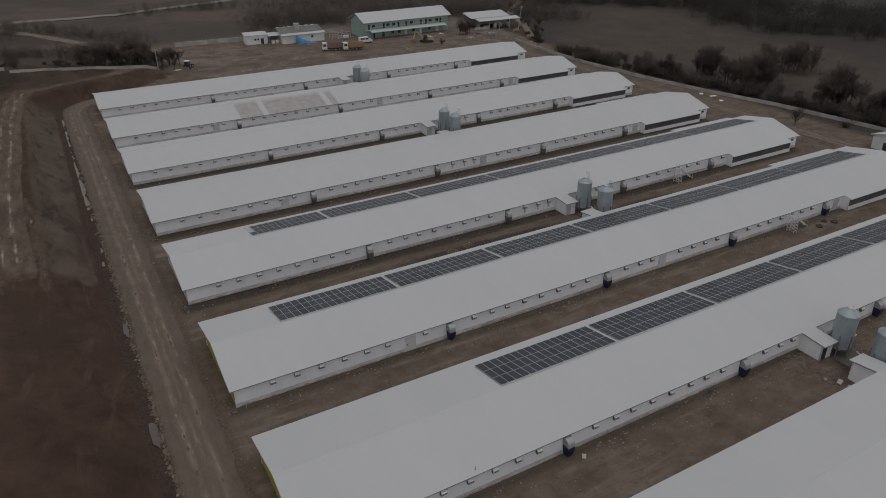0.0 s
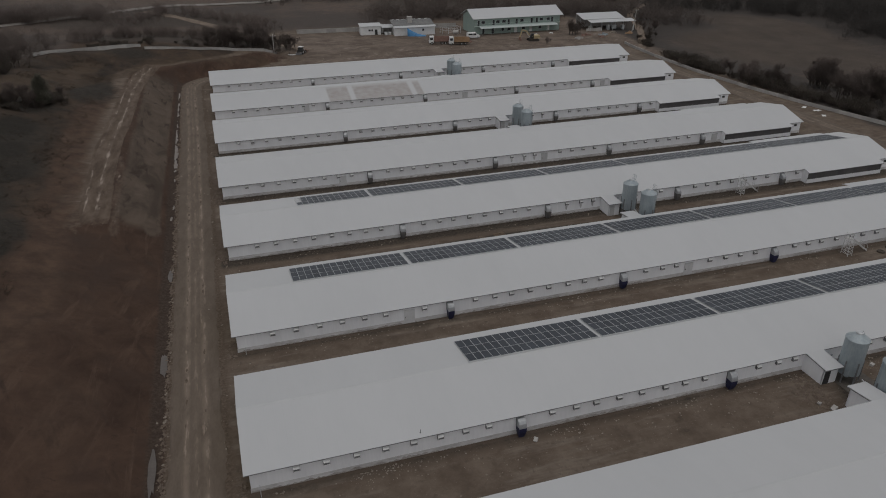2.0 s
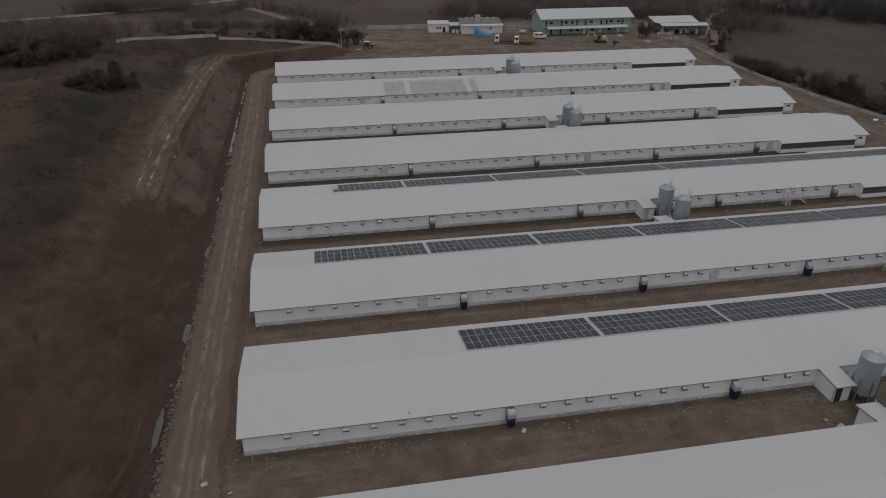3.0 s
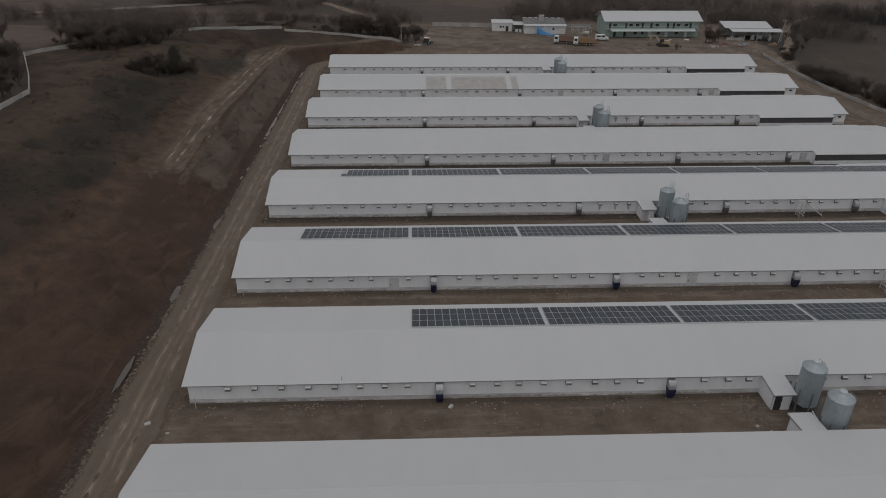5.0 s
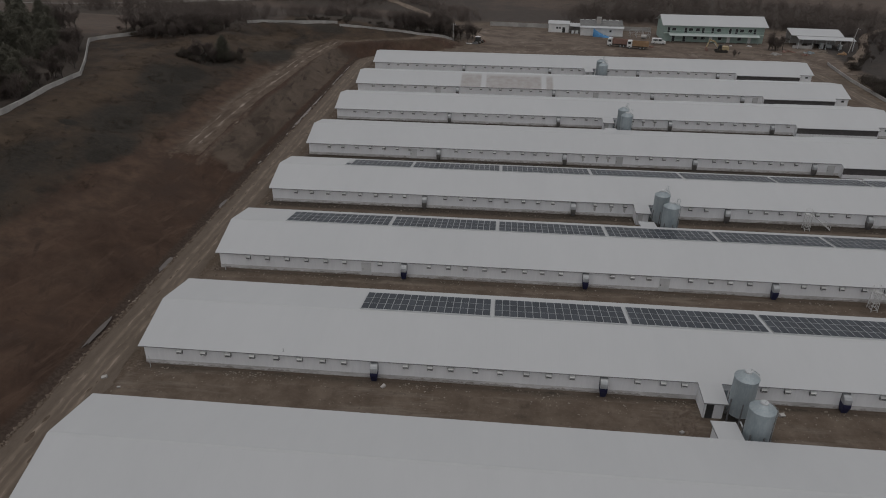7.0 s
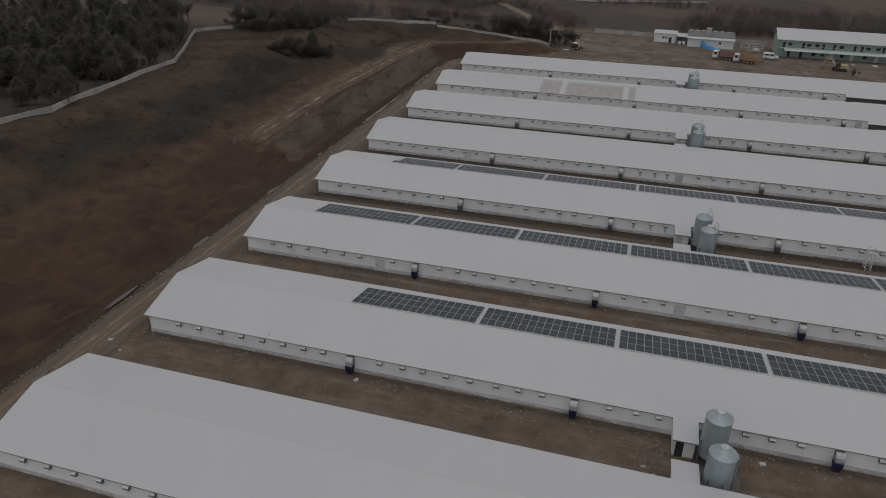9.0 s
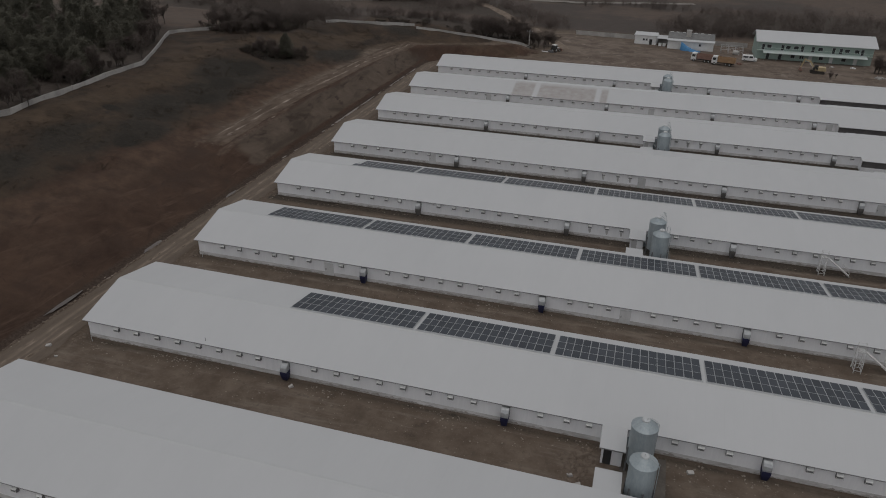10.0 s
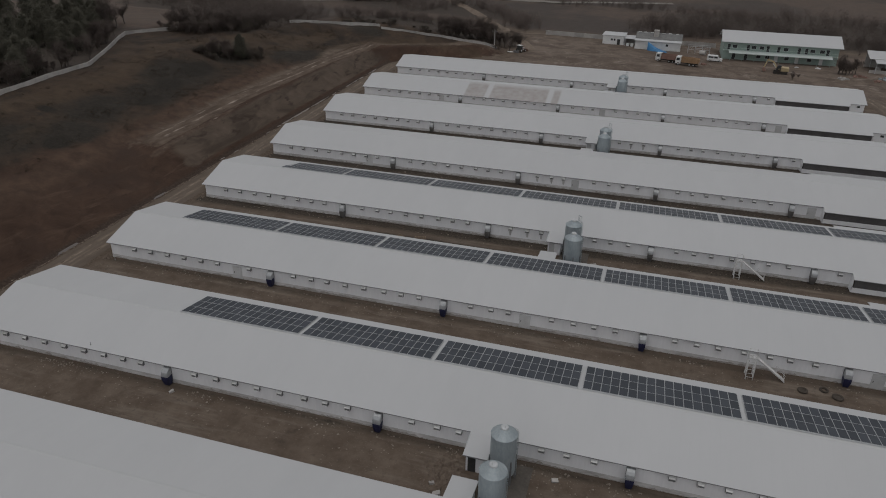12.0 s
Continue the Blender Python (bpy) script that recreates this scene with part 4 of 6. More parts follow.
def solar_array(key, x0, columns, ragged=False):
    """Three rows of upright panels from the ridge down the far slope, on rails."""
    tilt = -math.degrees(math.atan(FALL))
    root = new("solar_array")
    x, y = beside_shed(key, x0, SPAN / 2 + 0.42)
    z = EAVE + RISE - 0.42 * FALL + 0.10
    root.matrix_basis = pose(x, y, z, 0, 0, SKEW[key]) @ pose(0, 0, 0, tilt)
    tagged(root, "block of dark solar panels on the white roof slope", "solar panels", "solar arrays on the shed roofs")
    if columns not in RAILS:
        RAILS[columns] = Shape().box(-0.12, columns * PW + 0.1, -0.03, 0.03, -0.095, -0.002).data("rail", FRAME)
    for v in (0.10, 1.6, 2.5, 3.6, 4.5, 5.6):
        part("rail", RAILS[columns], root, (0, v, 0))
    part("ridge_rail", RAILS[columns], root, (0, -0.09, 0.03))
    for r in range(3):
        for c in range(columns):
            if ragged and r > 0 and c == 0:
                continue
            part("panel", PANEL, root, (c * PW, r * PL, 0))
    return root


PITCH = 17.68
for key, first in (("A", 1), ("B", 0), ("C", 1)):
    for k in range(first, 7):
        solar_array(key, 19.4 + PITCH * k, 20 if k == 6 else 17)
solar_array("C", 19.4 + PITCH - 0.54 - 13 * PW, 13, True)


# ---------------------------------------------------------------- feed silos
def silo_parts():
    me = {}
    prof = [(1.34, 1.25)]
    k = 44
    for i in range(k + 1):
        prof.append((1.34 + (0.018 if i % 2 else 0.0), 1.25 + 4.9 * i / k))
    me["tank"] = Shape().turned(prof, sides=32).data("tank", GALV, flat=False)
    me["hopper"] = Shape().turned([(0.22, 0.35), (0.24, 0.5), (1.34, 1.30)], sides=24).data("hopper", GALV, flat=False)
    me["cone_roof"] = Shape().turned([(1.40, 6.10), (1.40, 6.17), (0.40, 6.86), (0.38, 6.86)], sides=16).data("cone_roof", GALV)
    s = Shape().turned([(0.42, 6.80), (0.42, 7.0), (0.34, 7.08), (0.0, 7.12)], sides=14)
    s.rod((0.1, -0.2, 7.0), (0.15, -0.3, 7.5), 0.03)
    me["lid"] = s.data("lid", FRAME)
    me["leg"] = Shape().box(-0.07, 0.07, -0.05, 0.09, 0, 3.3).box(-0.13, 0.13, -0.13, 0.13, 0, 0.04).data("leg", VENT)
    s = Shape()
    for x in (-0.22, 0.22):
        s.rod((x, 0, 0.4), (x, 0, 6.35), 0.025)
        s.rod((x, 0, 6.35), (x, 0.9, 7.0), 0.022)
        s.rod((x, 0.3, 6.5), (x, 0.3, 7.55), 0.02)
        s.rod((x, 0.75, 6.85), (x, 0.75, 7.75), 0.02)
        s.rod((x, 0.3, 7.55), (x, 0.75, 7.75), 0.02)
    for i in range(19):
        s.rod((-0.22, 0, 0.6 + 0.31 * i), (0.22, 0, 0.6 + 0.31 * i), 0.016, sides=4)
    s.rod((-0.22, 0.75, 7.75), (0.22, 0.75, 7.75), 0.02)
    s.rod((-0.22, 0.3, 7.55), (0.22, 0.3, 7.55), 0.02)
    me["ladder"] = s.data("ladder", GALV)
    s = Shape()
    for x in (-0.2, 0.2):
        s.rod((x, 0, 0.4), (x, 0, 6.3), 0.022)
        s.rod((x, 0, 6.3), (x, 0.9, 6.95), 0.018)
    for i in range(19):
        s.rod((-0.2, 0, 0.6 + 0.31 * i), (0.2, 0, 0.6 + 0.31 * i), 0.014, sides=4)
    me["plain_ladder"] = s.data("ladder", GALV)
    me["auger"] = Shape().rod((-0.1, 0.1, 0.42), (-2.2, 1.9, 1.9), 0.08, sides=8).data("auger", FRAME)
    return me


SILO = silo_parts()


def feed_silo(x, y, turn, caged):
    root = thing("feed_silo", (x, y, 0), turn, "corrugated galvanised feed silo on legs with a conical roof", "silo", "feed silos between the sheds")
    for name in ("tank", "hopper", "cone_roof", "lid", "auger"):
        part(name, SILO[name], root)
    for i in range(6):
        a = 60 * i + 20
        part("leg", SILO["leg"], root, (1.37 * math.cos(radians(a)), 1.37 * math.sin(radians(a)), 0), a - 90)
    part("ladder", SILO["ladder" if caged else "plain_ladder"], root, (1.49 * math.cos(radians(25)), 1.49 * math.sin(radians(25)), 0), 115)
    return root


for key in "ACEG":
    f = FRONTS[key]
    (xa, ya), (xb, yb) = {"A": ((83.4, -2.9), (83.5, -8.3)), "C": ((83.5, -3.0), (84.1, -8.1)), "E": ((83.7, -3.9), (83.8, -9.0)), "G": ((83.8, -4.2), (83.9, -9.6))}[key]
    feed_silo(*beside_shed(key, xa, ya), 0, key != "A")
    feed_silo(*beside_shed(key, xb, yb), -35, key != "A")
    s = Shape().box(81.6, 86.4, f - 11.6, f - 0.4, -0.2, 0.07)
    tagged(new("concrete_slab", s.data("concrete_slab", surface("damp_concrete", (0.07, 0.062, 0.055), (0.13, 0.115, 0.10), 0.5, 4, 0.8) if key == "A" else bpy.data.materials["damp_concrete"])),
           "damp dirty concrete slab under the feed silos", "slab", "slabs under the silos")


# ---------------------------------------------------------------- access stairs
STAIR = surface("weathered_white_steel", (0.48, 0.475, 0.47), (0.66, 0.655, 0.65), 1.2, 7, 0.6)


def access_stair(x, y):
    """A slim lattice tower that carries a small grating at the eave, with a steep stair down beside it."""
    root = thing("access_stair", (x, y, 0), 0, "slim white lattice steel tower and stair beside the eave", "stair", "roof access stairs")
    root.scale = (1.22, 1.2, 1.12)
    s = Shape()
    for i in range(6):
        s.box(-0.42, 0.42, -0.36 + 0.14 * i, -0.30 + 0.14 * i, 2.58, 2.62)
    for v in (-0.38, 0.40):
        s.box(-0.45, 0.45, v, v + 0.04, 2.54, 2.64)
    part("landing", s.data("landing", STAIR), root)
    for sx in (-0.38, 0.34):
        s = Shape()
        for sy in (-0.62, 0.30):
            s.rod((sx, sy * 1.3, 0), (sx, sy, 2.55), 0.04)
        for i in range(5):
            s.rod((sx, -0.76 + 0.03 * i, 0.3 + 0.5 * i), (sx, 0.37 - 0.015 * i, 0.3 + 0.5 * i), 0.028)
            s.rod((sx, -0.76 + 0.03 * i, 0.3 + 0.5 * i), (sx, 0.35, 0.75 + 0.45 * i), 0.02)
        part("lattice_leg", s.data("lattice_leg", STAIR), root)
    for z in (0.3, 0.8, 1.3, 1.8, 2.3):
        part("brace", Shape().rod((-0.38, -0.74 + 0.04 * z, z), (0.34, -0.74 + 0.04 * z, z), 0.028).data("brace", STAIR), root)
    for sy in (-0.30, 0.22):
        s = Shape().add([(0.45, sy, 2.5), (3.5, sy, 0.02), (3.5, sy, 0.20), (0.45, sy, 2.68), (0.45, sy + 0.05, 2.5), (3.5, sy + 0.05, 0.02), (3.5, sy + 0.05, 0.20), (0.45, sy + 0.05, 2.68)],
                        [(0, 1, 2, 3), (4, 7, 6, 5), (3, 2, 6, 7), (0, 4, 5, 1)])
        part("stringer", s.data("stringer", STAIR), root)
        s = Shape().rod((-0.4, sy, 2.6), (-0.4, sy, 3.55), 0.025).rod((0.4, sy, 2.6), (0.4, sy, 3.55), 0.025).rod((-0.4, sy, 3.55), (0.4, sy, 3.55), 0.022)
        s.rod((2.5, sy, 0.95), (2.5, sy, 1.75), 0.022).rod((3.4, sy, 0.15), (3.4, sy, 1.0), 0.022).rod((2.5, sy, 1.75), (3.4, sy, 1.0), 0.022)
        part("handrail", s.data("handrail", STAIR), root)
    tread = Shape().box(-0.11, 0.11, -0.26, 0.22, -0.012, 0.012).data("tread", STAIR)
    for i in range(12):
        u = (i + 0.5) / 12
        part("tread", tread, root, (0.45 + 3.05 * u, 0, 2.6 - 2.45 * u))
    return root


access_stair(*beside_shed("B", 110.0, -1.5))
access_stair(*beside_shed("C", 110.1, -1.4))


MUDDY_RUBBER = surface("mud_caked_rubber", (0.048, 0.041, 0.035), (0.10, 0.083, 0.068), 2, 12, 0.95)


def tyre(x, y, r, filled):
    s = Shape().turned([(r * 0.55, 0.02), (r * 0.6, 0.22), (r * 0.8, 0.27), (r, 0.2), (r, 0.05), (r * 0.8, 0.0)], sides=22)
    if filled:
        s.turned([(0.001, 0.14), (r * 0.58, 0.12)], sides=22)
    ob = new("tyre", s.data("tyre", MUDDY_RUBBER, flat=False))
    ob.matrix_basis = pose(x, y, lie(x, y) + 0.01)
    return tagged(ob, "old mud-caked tyre lying flat on the mud", "tyre", "tyres on the ground")


tyre(116.3, 67.6, 0.62, True)
tyre(118.9, 68.5, 0.55, False)
tyre(120.3, 67.4, 0.68, True)


# ---------------------------------------------------------------- yard buildings
def opening(parent, name, x, z0, w, h, material, y=0.0, frame=True):
    s = Shape().box(-w / 2, w / 2, y - 0.03, y + 0.05, z0, z0 + h, 0)
    if frame:
        for a, b in ((-w / 2 - 0.07, -w / 2), (w / 2, w / 2 + 0.07)):
            s.box(a, b, y - 0.06, y + 0.02, z0 - 0.07, z0 + h + 0.07, 1)
        for a, b in ((z0 - 0.07, z0), (z0 + h, z0 + h + 0.07)):
            s.box(-w / 2, w / 2, y - 0.06, y + 0.02, a, b, 1)
    return part(name, s.data(name, material, FRAME), parent, (x, 0, 0))


def office():
    x0, w, y0, d, g = 115.2, 38.6, 269.2, 13.5, lie(130, 268)
    root = thing("office_building", (x0, y0, g), 0.6, "two-storey sea-green office block with a white metal roof", "building")
    s = Shape().box(0, w, 0, 0.25, -0.3, 6.35).box(0, w, d - 0.25, d, -0.3, 6.35)
    part("wall_long", s.data("wall_long", GREEN), root)
    for x in (0.002, w - 0.252):
        part("wall_gable", Shape().along_x([(0.25, -0.3), (d - 0.25, -0.3), (d - 0.25, 6.25), (d / 2, 8.95), (0.25, 6.25)], x, x + 0.25).data("wall_gable", GREEN), root)
    part("roof", Shape().along_x([(-1.2, 6.3), (d / 2, 9.2), (d + 1.0, 6.3), (d + 1.0, 6.15), (d / 2, 9.05), (-1.2, 6.15)], -0.9, w + 1.0).data("roof", ROOF), root)
    part("floor_band", Shape().box(-0.02, w + 0.02, -0.05, -0.002, 2.95, 3.2).data("floor_band", PALE_GREEN), root)
    part("canopy", Shape().along_x([(-2.9, 2.75), (0, 3.35), (0, 3.25), (-2.9, 2.62)], 2.0, w - 2.0).data("canopy", CANOPY), root, label="pale green lean-to canopy")
    for i in range(9):
        part("canopy_post", Shape().rod((0, 0, -0.1), (0, 0, 2.72), 0.06).data("canopy_post", GREEN), root, (2.6 + (w - 5.2) * i / 8, -2.7, 0))
    for x in (1.9, 8.5, 15.2, 18.8, 25.6, 28.0, 35.0):
        opening(root, "upper_door", x, 3.45, 0.95, 1.95, PANE)
    for x in (3.9, 10.4, 13.1, 21.2, 30.0, 33.2):
        opening(root, "upper_window", x, 4.05, 1.5, 1.15, PANE)
    for x, m in ((4.0, PANE), (8.2, PANE), (18.5, WHITE), (25.4, WHITE), (33.4, WHITE)):
        opening(root, "lower_door", x, 0.05, 1.1, 2.1, m)
    for x in (12.5, 15.5, 22.0, 29.5):
        opening(root, "lower_window", x, 0.95, 1.4, 1.1, PANE)
    part("balcony_rail", Shape().rod((0.2, -0.5, 4.2), (w - 0.2, -0.5, 4.2), 0.03).box(0.1, w - 0.1, -0.6, -0.05, 3.22, 3.32).data("balcony_rail", PALE_GREEN), root)


    part("porch", Shape().box(w + 0.02, w + 1.6, 8.5, 11.0, -0.3, 6.0).box(w - 0.1, w + 1.9, 8.2, 11.3, 6.0, 6.15).data("porch", GREEN), root, label="narrow stair tower at the gable end")


def hut_small():
    g = lie(75, 284)
    root = thing("store_hut", (70.6, 281.8, g), -4, "small white flat-roofed store hut in the yard", "hut")
    s = Shape().box(0, 8.4, 0, 5.5, -0.3, 3.4)
    part("body", s.data("body", WHITE), root)
    part("roof", Shape().along_x([(-0.3, 3.38), (5.9, 3.75), (5.9, 3.87), (-0.3, 3.5)], -0.3, 8.7).data("roof", ROOF), root)
    opening(root, "door", 6.3, 0.0, 1.1, 2.1, DARK)
    opening(root, "window", 3.6, 1.5, 0.8, 0.7, PANE)
    opening(root, "window", 4.7, 1.5, 0.6, 0.7, PANE)


def hut_link():
    root = thing("lean_to", (79.1, 280.6, lie(81, 281)), -4, "white lean-to roof between the two huts", "lean-to")
    part("roof", Shape().along_x([(-0.6, 2.8), (4.5, 3.3), (4.5, 3.4), (-0.6, 2.9)], 0, 5.0).data("roof", ROOF), root)
    part("back_wall", Shape().box(0, 5, 4.2, 4.4, -0.3, 3.1).data("back_wall", CONCRETE), root)
    for x in (0.3, 4.7):
        part("post", Shape().box(-0.06, 0.06, -0.3, -0.18, -0.2, 2.8).data("post", FRAME), root, (x, 0, 0))


def hut_large():
    g = lie(92, 278)
    root = thing("workshop_hut", (83.4, 276.2, g), -2, "white workshop hut with a weathered grey roof and chimney", "hut")
    part("body", Shape().box(0, 17, 0, 9, -0.3, 3.3).data("body", WHITE), root)
    part("roof", Shape().along_x([(0.8, 3.55), (9.0, 5.0), (9.0, 4.9), (0.8, 3.45)], -0.2, 17.2).data("roof", GREY_ROOF), root)
    part("eave_sheet", Shape().along_x([(-0.7, 3.15), (1.0, 3.6), (1.0, 3.7), (-0.7, 3.27)], -0.3, 17.3).data("eave_sheet", ROOF), root)
    part("chimney", Shape().box(6.5, 8.3, 4.2, 5.8, 3.8, 6.5).box(6.4, 8.4, 4.1, 5.9, 6.5, 6.65).data("chimney", CONCRETE), root)
    opening(root, "window", 12.0, 1.6, 0.8, 0.8, PANE)
    random.seed(4)
    for i in range(7):
        x = 1 + 2.3 * i + random.uniform(-0.3, 0.3)
        part("roof_weight", Shape().box(-0.6, 0.6, -0.2, 0.2, 0, 0.15).data("roof_weight", WHITE), root, (x, 8.6, 4.93))


def tanks():
    for i, x in enumerate((80.6, 82.2)):
        g = lie(x, 279.6)
        root = thing("water_tank", (x, 279.6, g), -4, "white cube water tank standing before the lean-to", "tank", "white tanks")
        part("bottle", Shape().box(-0.55, 0.55, -0.5, 0.5, 0.15, 1.15).turned([(0.2, 1.15), (0.2, 1.22), (0.0, 1.24)], sides=10).data("bottle", WHITE), root)
        s = Shape()
        for a in (-0.58, 0.58):
            for b in (-0.53, 0.53):
                s.rod((a, b, 0), (a, b, 1.18), 0.025)
        for z in (0.12, 0.65, 1.18):
            s.rod((-0.58, -0.53, z), (0.58, -0.53, z), 0.02).rod((-0.58, 0.53, z), (0.58, 0.53, z), 0.02)
        part("cage", s.data("cage", FRAME), root)


def tarp_heap():
    s = Shape()
    k = 14
    for i in range(k + 1):
        for j in range(9):
            u, v = i / k, j / 8
            x, y = 7.5 * u, 2.8 * (v - 0.5) * (0.40 + 1.2 * u - 0.6 * u * u)
            crown = (2.6 * (1 - u) ** 2.2 + 0.55 * (1 - u ** 3) + 0.12) * (1 - abs(2 * v - 1) ** 1.6) ** 0.8
            s.v.append((x, y, max(0.02, crown + 0.18 * wobble((x, y, 3), 0.8))))
    for i in range(k):
        for j in range(8):
            a = i * 9 + j
            s.f.append((a, a + 9, a + 10, a + 1))
            s.m.append(0)
    ob = new("tarpaulin", s.data("tarpaulin", SKY_BLUE, flat=False))
    ob.matrix_basis = pose(88.4, 274.6, lie(91, 274), 0, 0, -12)
    tagged(ob, "bright blue tarpaulin draped over a heap by the hut", "tarpaulin")


def frame_rack():
    root = thing("steel_frame", (103.3, 274.5, lie(106, 275)), 0, "open pale steel scaffold frame in the yard", "frame")
    for x in (0, 2.6, 5.2, 7.8):
        for y in (0, 3.2):
            part("post", Shape().rod((0, 0, -0.1), (0, 0, 2.6), 0.07).data("post", FRAME), root, (x, y, 0))
    for y in (0, 3.2):
        for z in (1.4, 2.6):
            part("rail", Shape().rod((0, y, z), (7.8, y, z), 0.05).data("rail", FRAME), root)


def open_shed():
    g = lie(172, 264)
    root = thing("open_shed", (162.8, 261.8, g), -3, "open-sided machine shed with pale metal roof and clutter", "shed")
    part("roof_upper", Shape().along_x([(3.4, 4.3), (11.5, 5.7), (11.5, 5.6), (3.4, 4.2)], -0.2, 19.0).data("roof_upper", ROOF), root)
    part("roof_lower", Shape().along_x([(-0.6, 3.6), (3.6, 4.15), (3.6, 4.05), (-0.6, 3.5)], 1.5, 22.0).data("roof_lower", ROOF), root)
    for x in (1.8, 6.8, 11.8, 16.8, 21.6):
        part("post", Shape().box(-0.1, 0.1, -0.1, 0.1, -0.2, 3.75).data("post", FRAME), root, (x, 0, 0))
        part("post", Shape().box(-0.1, 0.1, -0.1, 0.1, -0.2, 5.2).data("post", FRAME), root, (min(x, 18.5), 10.8, 0))
    part("back_wall", Shape().box(0, 19, 11.2, 11.4, -0.2, 5.4).data("back_wall", CONCRETE), root)
    for x, y, w, d, h in ((3, 3, 1.6, 1.2, 1.4), (7.5, 4, 2.2, 1.0, 0.9), (11, 2.6, 1.2, 1.4, 1.7), (14.5, 4.4, 1.8, 1.2, 1.1), (18, 3, 1.0, 1.6, 1.3)):
        s = Shape().box(-w / 2, w / 2, -d / 2, d / 2, -0.1, h).box(-w / 2 - 0.1, w / 2 + 0.1, -d / 2 - 0.1, d / 2 + 0.1, h, h + 0.12)
        part("stored_crate", s.data("stored_crate", FRAME if x > 9 else CONCRETE), root, (x, y, 0))
    part("low_wall", Shape().box(0, 7, 0.4, 0.6, -0.2, 1.1).data("low_wall", CONCRETE), root)


office(), hut_small(), hut_link(), hut_large(), tanks(), tarp_heap(), frame_rack(), open_shed()


def gate_house():
    root = thing("gate_house", (164.6, 82.6, 0), -8, "small white hut with a low gable roof by the lane", "hut")
    part("body", Shape().along_x([(0, -0.2), (6.5, -0.2), (6.5, 3.2), (3.25, 4.0), (0, 3.2)], 0, 9).data("body", WHITE), root)
    part("roof", Shape().along_x([(-0.5, 3.15), (3.25, 4.1), (7, 3.15), (7, 3.27), (3.25, 4.25), (-0.5, 3.27)], -0.5, 9.5).data("roof", ROOF), root)
    part("door", Shape().box(-0.04, 0.02, 2.6, 3.6, 0, 2.1).data("door", DARK), root)
    opening(root, "window", 3.0, 1.2, 1.2, 1.0, PANE)


gate_house()


# ---------------------------------------------------------------- vehicles
def wheel(parent, x, y, r, w, name="wheel"):
    s = Shape()
    prof = [(r * 0.45, -w / 2), (r * 0.9, -w / 2), (r, -w * 0.35), (r, w * 0.35), (r * 0.9, w / 2), (r * 0.45, w / 2)]
    sides = 16
    k = len(prof)
    vs = [(x + q * math.cos(2 * math.pi * i / sides), y + t, r + q * math.sin(2 * math.pi * i / sides)) for i in range(sides) for q, t in prof]
    s.add(vs, [(i * k + j, i * k + j + 1, ((i + 1) % sides) * k + j + 1, ((i + 1) % sides) * k + j) for i in range(sides) for j in range(k - 1)])
    tyre_part = part(name, s.data(name, RUBBER), parent)
    s = Shape()
    for side in (-1, 1):
        c = [(x + r * 0.46 * math.cos(2 * math.pi * i / 12), y + side * w * 0.42, r + r * 0.46 * math.sin(2 * math.pi * i / 12)) for i in range(12)]
        s.add(c, [tuple(range(12)) if side < 0 else tuple(range(12))[::-1]])
    part("rim", s.data("rim", FRAME), tyre_part)


def dump_truck(x, y, turn, paint, label):
    root = thing("dump_truck", (x, y, lie(x, y)), turn, label, "truck", "parked dump trucks")
    part("chassis", Shape().box(-3.8, 3.6, -0.45, 0.45, 0.65, 0.95).data("chassis", DARK), root)
    cab = Shape().along_y([(-3.9, 0.6), (-3.95, 1.7), (-3.75, 2.95), (-2.2, 3.0), (-2.15, 0.6)], -1.2, 1.2)
    c = part("cab", cab.data("cab", WHITE), root, label="white cab")
    part("windscreen", Shape().add([(-3.97, -1.05, 1.75), (-3.97, 1.05, 1.75), (-3.81, 1.0, 2.75), (-3.81, -1.0, 2.75)], [(0, 1, 2, 3)]).data("windscreen", PANE), c)
    for side in (-1, 1):
        part("side_window", Shape().box(-3.6, -2.5, side * 1.21 - 0.01, side * 1.21 + 0.01, 1.75, 2.6).data("side_window", PANE), c)
    part("bumper", Shape().box(-4.1, -3.85, -1.2, 1.2, 0.45, 0.85).data("bumper", VENT), c)
    s = Shape()
    a, b, h0, h1 = -1.95, 3.95, 1.15, 2.75
    s.box(a, b, -1.2, 1.2, h0, h0 + 0.12).box(a, b, -1.25, -1.15, h0, h1).box(a, b, 1.15, 1.25, h0, h1).box(a, a + 0.1, -1.15, 1.15, h0, h1 + 0.3).box(b - 0.1, b, -1.15, 1.15, h0, h1 - 0.2)
    for i in range(7):
        q = a + 0.3 + (b - a - 0.6) * i / 6
        s.box(q - 0.06, q + 0.06, -1.33, -1.25, h0, h1).box(q - 0.06, q + 0.06, 1.25, 1.33, h0, h1)
    part("tipper_body", s.data("tipper_body", paint), root, label="rusty steel tipper body")
    for wx in (-2.9, 1.0, 2.3):
        for wy in (-1.0, 1.0):
            wheel(root, wx, wy, 0.52, 0.42)


dump_truck(96.0, 255.4, -14, RUST, "white-cab dump truck with a rust-brown tipper body")
dump_truck(102.9, 252.0, -12, ORANGE, "white-cab dump truck with an orange-brown tipper body")


